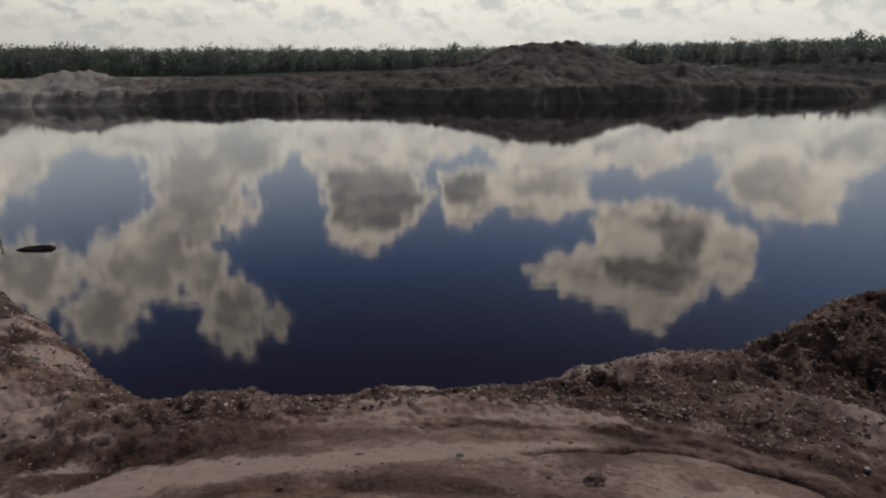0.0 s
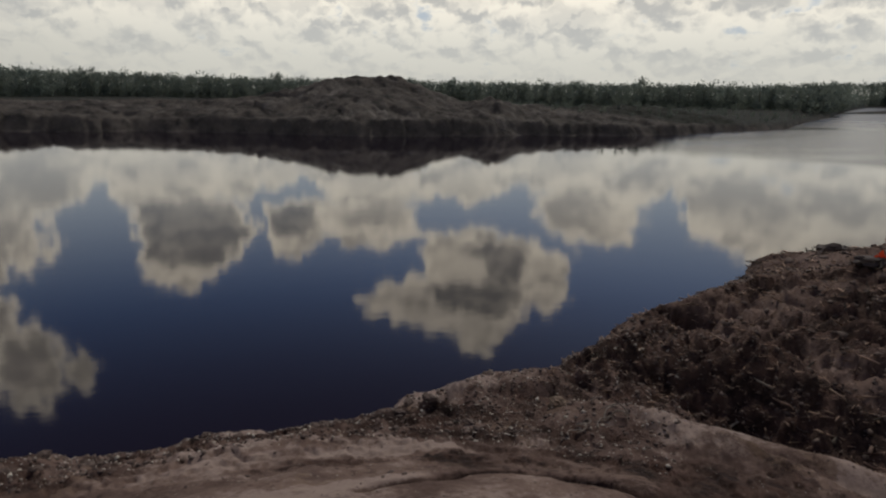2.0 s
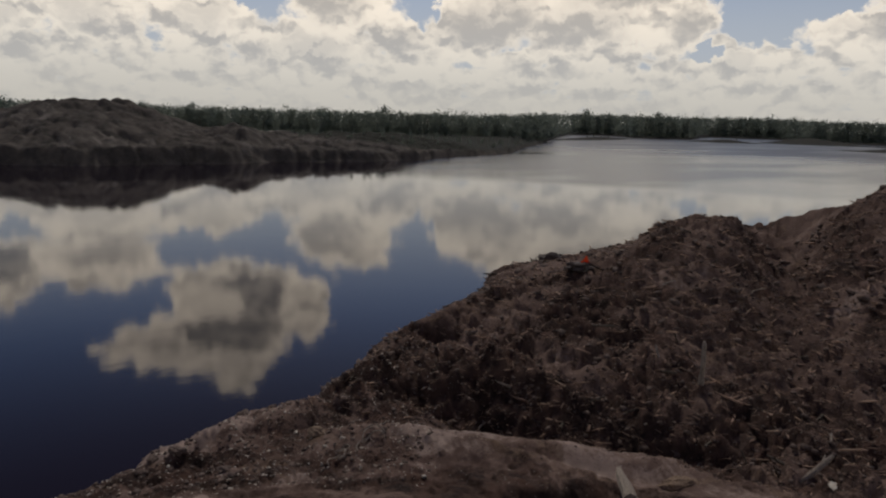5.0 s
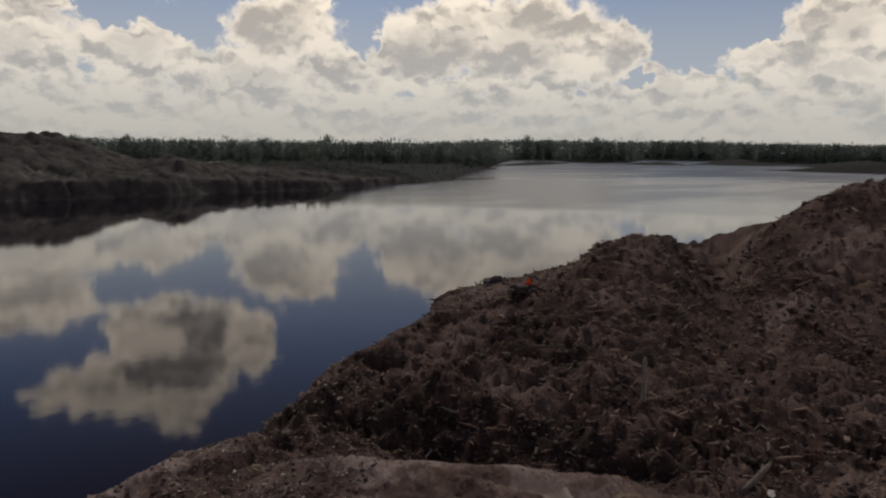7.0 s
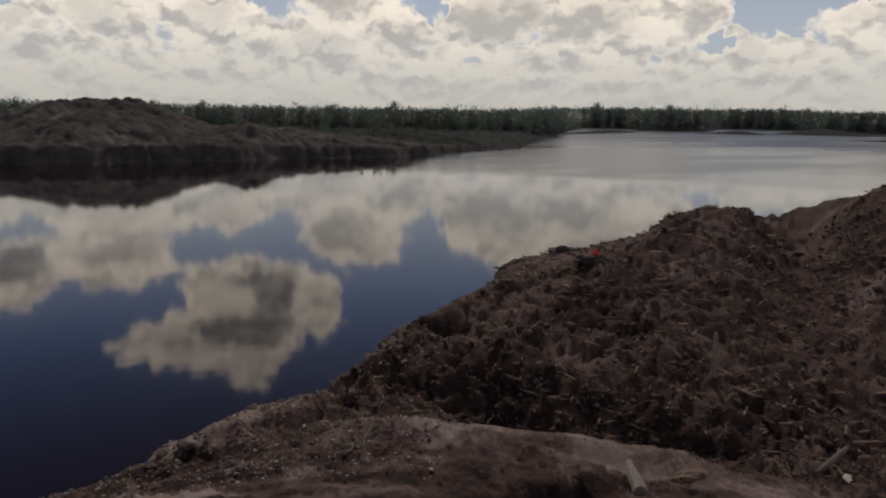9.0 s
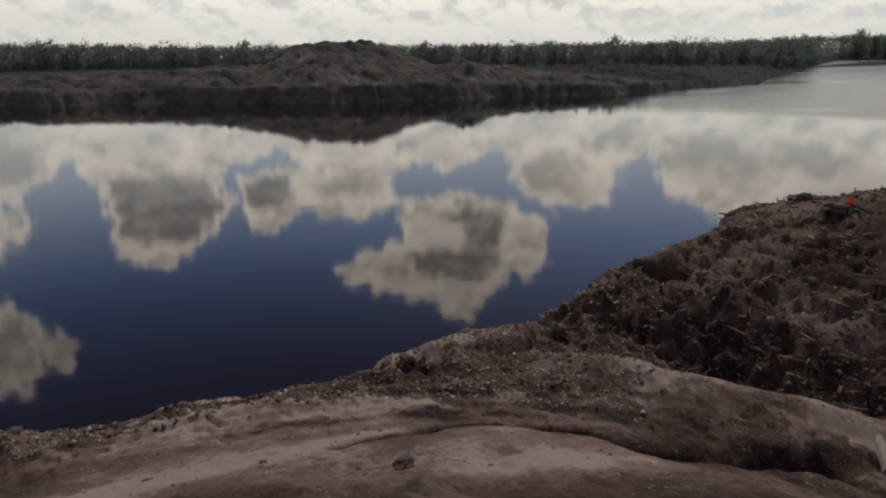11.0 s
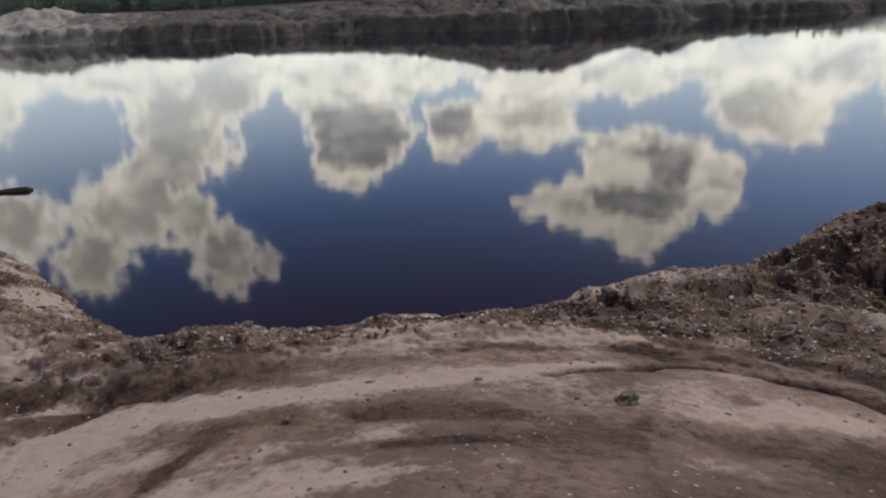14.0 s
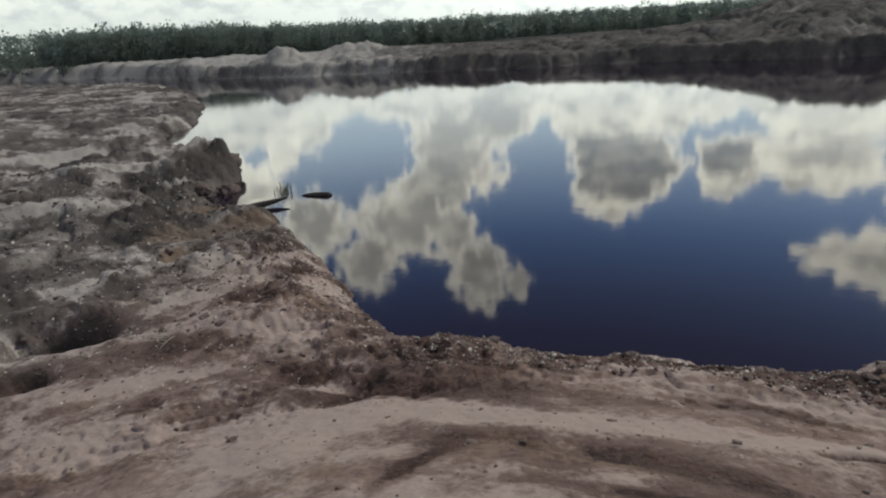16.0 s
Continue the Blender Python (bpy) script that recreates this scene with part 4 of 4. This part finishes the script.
def on_slope(pick, count):
    a, r = np.radians(pick.uniform(-60, 60, count)), pick.uniform(2.5, 9.5, count)
    return r * np.sin(a), r * np.cos(a), np.exp(pick.normal(-5.0, 0.5, count))


scatter("wood_debris", "splintered brown wood chips and roots strewn over the heap", "debris", CHIP, 15000, on_heap, (BOX * (2.6, 0.28, 0.18), BOX_FACES), 3)
scatter("earth_clods", "dark crumbled peat clods on the heap", "clods", CLOD, 9000, on_heap, (BOX * (1.1, 0.9, 0.6), BOX_FACES), 4)
scatter("shore_clods", "dark peat crumbs along the shore", "clods", CLOD, 9000, on_shore, (BOX * (1.5, 1.1, 0.6), BOX_FACES), 5)
scatter("shore_gravel", "pale gravel and wood chips along the shore", "gravel", STONE, 8000, on_shore, (BOX * (0.8, 0.6, 0.35), BOX_FACES), 6)
scatter("slope_gravel", "scattered small stones on the sandy slope", "gravel", CLOD, 1600, on_slope, (BOX * (1.2, 0.8, 0.5), BOX_FACES), 8)


TAPER = (1.15, 1.0, 0.92, 0.85, 0.8, 0.5)


def limb(name, label, category, x, y, lie, turn, length, thick, mat, sides=9, seed=1, sink=0.06, group="", stub=True, taper=TAPER):
    """A broken piece of trunk or branch, lying at an angle above level, with a forked stub."""
    ob = thing(name, x, y, height_at(x, y) - sink, label, category, group)
    d = Vector((math.cos(radians(turn)) * math.cos(radians(lie)), math.sin(radians(turn)) * math.cos(radians(lie)), math.sin(radians(lie))))
    side = d.orthogonal().normalized()
    bm = bmesh.new()
    pts = [d * length * f + side * length * 0.03 * math.sin(5 * f + seed) for f in (0, 0.2, 0.45, 0.7, 0.9, 1)]
    tube(bm, pts, [thick * k for k in taper], sides, seed, 0.12)
    part("trunk", bm, mat, ob)
    if not stub:
        return ob
    bm = bmesh.new()
    tube(bm, [pts[3], pts[3] + side * thick * 2 + d * thick, pts[3] + side * thick * 3.2 + d * thick * 2.4], [thick * 0.5, thick * 0.4, thick * 0.2], 6, seed, 0.1)
    part("branch_stub", bm, mat, ob)
    return ob


def polar(az, r):
    return r * math.sin(radians(az)), r * math.cos(radians(az))


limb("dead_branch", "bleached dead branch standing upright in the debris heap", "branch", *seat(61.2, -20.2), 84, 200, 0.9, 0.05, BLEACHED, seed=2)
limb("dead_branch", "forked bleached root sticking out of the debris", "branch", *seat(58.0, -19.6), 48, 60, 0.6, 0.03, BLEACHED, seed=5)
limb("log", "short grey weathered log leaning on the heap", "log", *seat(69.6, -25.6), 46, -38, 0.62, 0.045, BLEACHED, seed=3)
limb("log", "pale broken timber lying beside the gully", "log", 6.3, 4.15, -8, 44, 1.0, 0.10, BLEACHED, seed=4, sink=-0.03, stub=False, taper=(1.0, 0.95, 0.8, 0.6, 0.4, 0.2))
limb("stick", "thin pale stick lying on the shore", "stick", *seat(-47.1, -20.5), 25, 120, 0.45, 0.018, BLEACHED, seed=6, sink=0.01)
limb("driftwood", "dark wet log floating in the bay", "driftwood", *polar(-34.7, 25.4), 2.5, 12, 1.25, 0.14, WET_WOOD, seed=7, stub=False, taper=(0.25, 0.7, 0.85, 1.1, 1.0, 0.3))
bpy.data.objects["driftwood"].location.z = -0.03
limb("sunken_trunk", "long dark fallen trunk half in the shallow water", "log", -16.6, 16.3, 1.0, 58, 4.2, 0.17, WET_WOOD, seed=8, sink=0.02, stub=False, taper=(1.2, 1.1, 0.9, 0.8, 0.5, 0.15))
bpy.data.objects["sunken_trunk"].location.z = 0.12


limb("driftwood", "dark forked driftwood reaching out from the western point", "driftwood", -59.5, 67.0, 3.0, 28, 3.6, 0.2, WET_WOOD, seed=11, sink=0.0)


def stump(x, y, size):
    """A bleached root plate washed up on the bank."""
    ob = thing("tree_stump", x, y, height_at(x, y) - 0.1, "bleached tree stump with bare roots at the waterline", "stump")
    bm = bmesh.new()
    tube(bm, [(0, 0, 0), (0, 0, 0.35 * size), (0.05, 0, 0.7 * size)], [0.26 * size, 0.2 * size, 0.15 * size], 9, 3, 0.15)
    part("trunk", bm, DRIFT, ob)
    pick = random.Random(4)
    for i in range(8):
        a = i * 0.8 + pick.uniform(-0.2, 0.2)
        reach = size * pick.uniform(0.6, 1.0)
        up = pick.uniform(-0.1, 0.5) * size
        bm = bmesh.new()
        tube(bm, [(0, 0, 0.2 * size), (math.cos(a) * reach * 0.5, math.sin(a) * reach * 0.5, 0.25 * size + up * 0.4), (math.cos(a) * reach, math.sin(a) * reach, up)],
             [0.12 * size, 0.08 * size, 0.03 * size], 6, i, 0.15)
        part("root", bm, DRIFT, ob)


stump(*polar(-23.3, 106.5), 1.2)


def rock(name, label, x, y, size, mat, seed):
    bm = bmesh.new()
    lump(bm, (0, 0, size[2] * 0.45), size, seed, 0.45, 3)
    mesh = bpy.data.meshes.new(name)
    bm.to_mesh(mesh)
    bm.free()
    mesh.materials.append(mat)
    ob = tagged(new(name, mesh), label, "rock")
    ob.matrix_world = pose(x, y, height_at(x, y) - size[2] * 0.1, 0, 0, seed * 40)
    return ob


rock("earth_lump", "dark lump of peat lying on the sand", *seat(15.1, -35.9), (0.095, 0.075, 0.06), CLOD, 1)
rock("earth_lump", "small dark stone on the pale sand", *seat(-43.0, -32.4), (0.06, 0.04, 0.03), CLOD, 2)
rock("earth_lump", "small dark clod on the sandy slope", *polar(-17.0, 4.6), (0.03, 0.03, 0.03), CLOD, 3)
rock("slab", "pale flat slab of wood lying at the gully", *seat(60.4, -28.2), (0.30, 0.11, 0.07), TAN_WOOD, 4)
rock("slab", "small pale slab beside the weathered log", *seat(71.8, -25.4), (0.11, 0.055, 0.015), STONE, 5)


rock("pale_boulder", "white weathered boulder at the far waterline", *polar(40.4, 128.5), (0.5, 0.4, 0.35), PALE, 6)


def reeds():
    x, y = polar(-36.2, 26.4)
    ob = thing("reed_clump", x, y, 0.0, "dark reed tuft standing in the shallow water", "reeds")
    pick = random.Random(9)
    for i in range(26):
        bm = bmesh.new()
        px, py, h = pick.gauss(0, 0.2), pick.gauss(0, 0.15), pick.uniform(0.12, 0.5)
        lean = Vector((pick.uniform(-0.7, 0.7), pick.uniform(-0.7, 0.7), 1)) * h
        tube(bm, [Vector((px, py, -0.3)), Vector((px, py, 0)) + lean * 0.5, Vector((px, py, 0)) + lean], [0.016, 0.013, 0.004], 5)
        part("stem", bm, REED, ob)
    return ob


reeds()


def small_fire():
    """Smouldering brushwood on the edge of the heap."""
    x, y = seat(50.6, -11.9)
    ob = thing("small_fire", x, y, height_at(x, y) - 0.02, "small orange fire of smouldering brushwood on the heap", "fire")
    bm = bmesh.new()
    lump(bm, (-0.15, 0.1, 0.06), (0.42, 0.3, 0.12), 12, 0.6, 3)
    part("ash_bed", bm, ASH, ob, "charred black ash")
    for i, (dx, dy, h) in enumerate(((0.0, 0.0, 0.30), (0.10, 0.05, 0.22), (-0.10, 0.04, 0.18))):
        bm = bmesh.new()
        tube(bm, [(dx, dy, 0.08), (dx + 0.02, dy, 0.08 + h * 0.35), (dx - 0.03, dy, 0.08 + h * 0.7), (dx + 0.02, dy, 0.08 + h)], [0.07, 0.085, 0.05, 0.006], 8, i, 0.25)
        part("flame", bm, FLAME, ob, "orange-red flame")
    for i in range(5):
        bm = bmesh.new()
        a = i * 1.3
        tube(bm, [(math.cos(a) * 0.5, math.sin(a) * 0.5, 0.02), (-math.cos(a) * 0.1, -math.sin(a) * 0.1, 0.2)], [0.03, 0.02], 6, i, 0.1)
        part("charred_stick", bm, WET_WOOD, ob)


small_fire()


def burnt_brush(x, y, twigs, seed):
    """Charred brushwood beside the fire."""
    ob = thing("burnt_brush", x, y, height_at(x, y) - 0.05, "low clump of charred black brushwood on the heap's edge", "brushwood")
    pick = random.Random(seed)
    bm = bmesh.new()
    lump(bm, (0, 0, 0.05), (0.9, 0.5, 0.30), seed, 0.7, 3)
    part("ash_bed", bm, ASH, ob)
    for i in range(twigs):
        bm = bmesh.new()
        foot = Vector((pick.gauss(0, 0.45), pick.gauss(0, 0.25), 0.05))
        tip = foot + Vector((pick.uniform(-0.35, 0.35), pick.uniform(-0.3, 0.3), pick.uniform(0.06, 0.26)))
        tube(bm, [foot, (foot + tip) / 2 + Vector((pick.uniform(-0.08, 0.08), 0, 0.05)), tip], [0.03, 0.022, 0.008], 5, i, 0.15)
        part("twig", bm, WET_WOOD, ob)


burnt_brush(19.0, 17.4, 34, 61)


def root_tangle(x, y, size, count, seed):
    """Thin bleached roots that curl out of the sand."""
    ob = thing("root_tangle", x, y, height_at(x, y) - 0.02, "thin pale roots curling out of the sandy ridge", "roots")
    pick = random.Random(seed)
    for i in range(count):
        a, bend = pick.uniform(0, 6.28), pick.uniform(-2.2, 2.2)
        p, pts = Vector((pick.gauss(0, 0.25), pick.gauss(0, 0.12), 0)) * size, []
        for k in range(6):
            pts.append(Vector((p.x, p.y, height_at(x + p.x, y + p.y) - ob.location.z + 0.015 + 0.05 * size * math.sin(k * 0.63))))
            p = p + Vector((math.cos(a), math.sin(a), 0)) * 0.08 * size
            a += bend * 0.4
        bm = bmesh.new()
        tube(bm, pts, [0.011, 0.012, 0.010, 0.009, 0.007, 0.003], 5, i, 0.15)
        part("root", bm, BLEACHED, ob)


root_tangle(3.9, 6.95, 1.0, 7, 71)
root_tangle(-8.3, 7.9, 1.1, 5, 72)
rock("earth_lump", "upright tan block of earth on the bank", 3.95, 7.75, (0.15, 0.10, 0.11), TAN_EARTH, 75)


def many_limbs():
    """Broken roots and branches over the debris heap."""
    pick = random.Random(21)
    kinds = [limb("root_piece", "broken weathered root lying in the debris heap", "root", 0, 0, lie, 0, long, thick, mat, 6, 30 + i, group="roots on the heap")
             for i, (lie, long, thick, mat) in enumerate(((12, 0.42, 0.022, BLEACHED), (35, 0.34, 0.018, BARK), (8, 0.6, 0.03, BARK), (55, 0.3, 0.016, BARK)))]
    for i in range(64):
        az, r = pick.uniform(38, 76), 10.5 + 15 * pick.random() ** 1.3
        x, y = polar(az, r)
        m = pose(x, y, height_at(x, y) - 0.03, 0, 0, pick.uniform(0, 360))
        if i < len(kinds):
            kinds[i].matrix_world = m
        else:
            copy_thing(kinds[i % len(kinds)], m)


def many_lumps():
    """Loose clods and stones along the shore and on the western flats."""
    pick = random.Random(33)
    kinds = [rock("peat_clod", "crumbling dark peat clod on the bank", 0, 0, (0.19, 0.13, 0.08), CLOD, 40),
             rock("peat_clod", "flat dark peat clod on the bank", 0, 0, (0.22, 0.14, 0.07), CLOD, 41),
             rock("pale_stone", "small pale stone lying on the bank", 0, 0, (0.06, 0.045, 0.03), STONE, 42)]
    for i in range(90):
        az = pick.uniform(-58, 30)
        edge = float(np.interp(az, (-58, -45, -36, -30, -20, 0, 15, 30), (26, 22, 17, 12.6, 10.4, 9.6, 10.6, 13.4)))
        r = edge - abs(pick.gauss(0.5, 1.2)) * (1.0 if az > -32 else 4.0)
        x, y = polar(az, max(r, 6.5))
        z = height_at(x, y)
        if z < 0.1:
            x, y = polar(az, max(r - 2.0, 6.5))
            z = height_at(x, y)
        ob, s = kinds[i % 3], pick.uniform(0.3, 0.7)
        if i >= 3:
            ob = copy_thing(ob, Matrix())
        tagged(ob, group="pale stones on the bank" if i % 3 == 2 else "peat clods on the bank")
        ob.matrix_world = pose(x, y, z - 0.02, 0, 0, pick.uniform(0, 360)) @ Matrix.Diagonal((s, s, s, 1))


many_limbs()
many_lumps()

# broken pieces of the peat cliff on the western point
for az, r, size, seed in ((-40.6, 27.9, (0.5, 0.4, 0.3), 51), (-39.9, 31.6, (0.45, 0.4, 0.35), 52), (-42.6, 27.6, (0.4, 0.3, 0.25), 53)):
    bank_block = rock("peat_block", "broken block of dark peat at the water's edge", *polar(az, r), size, CLOD, seed)
    bank_block.location.z = max(bank_block.location.z, 0.0) - 0.12
    tagged(bank_block, group="peat blocks of the cliff")
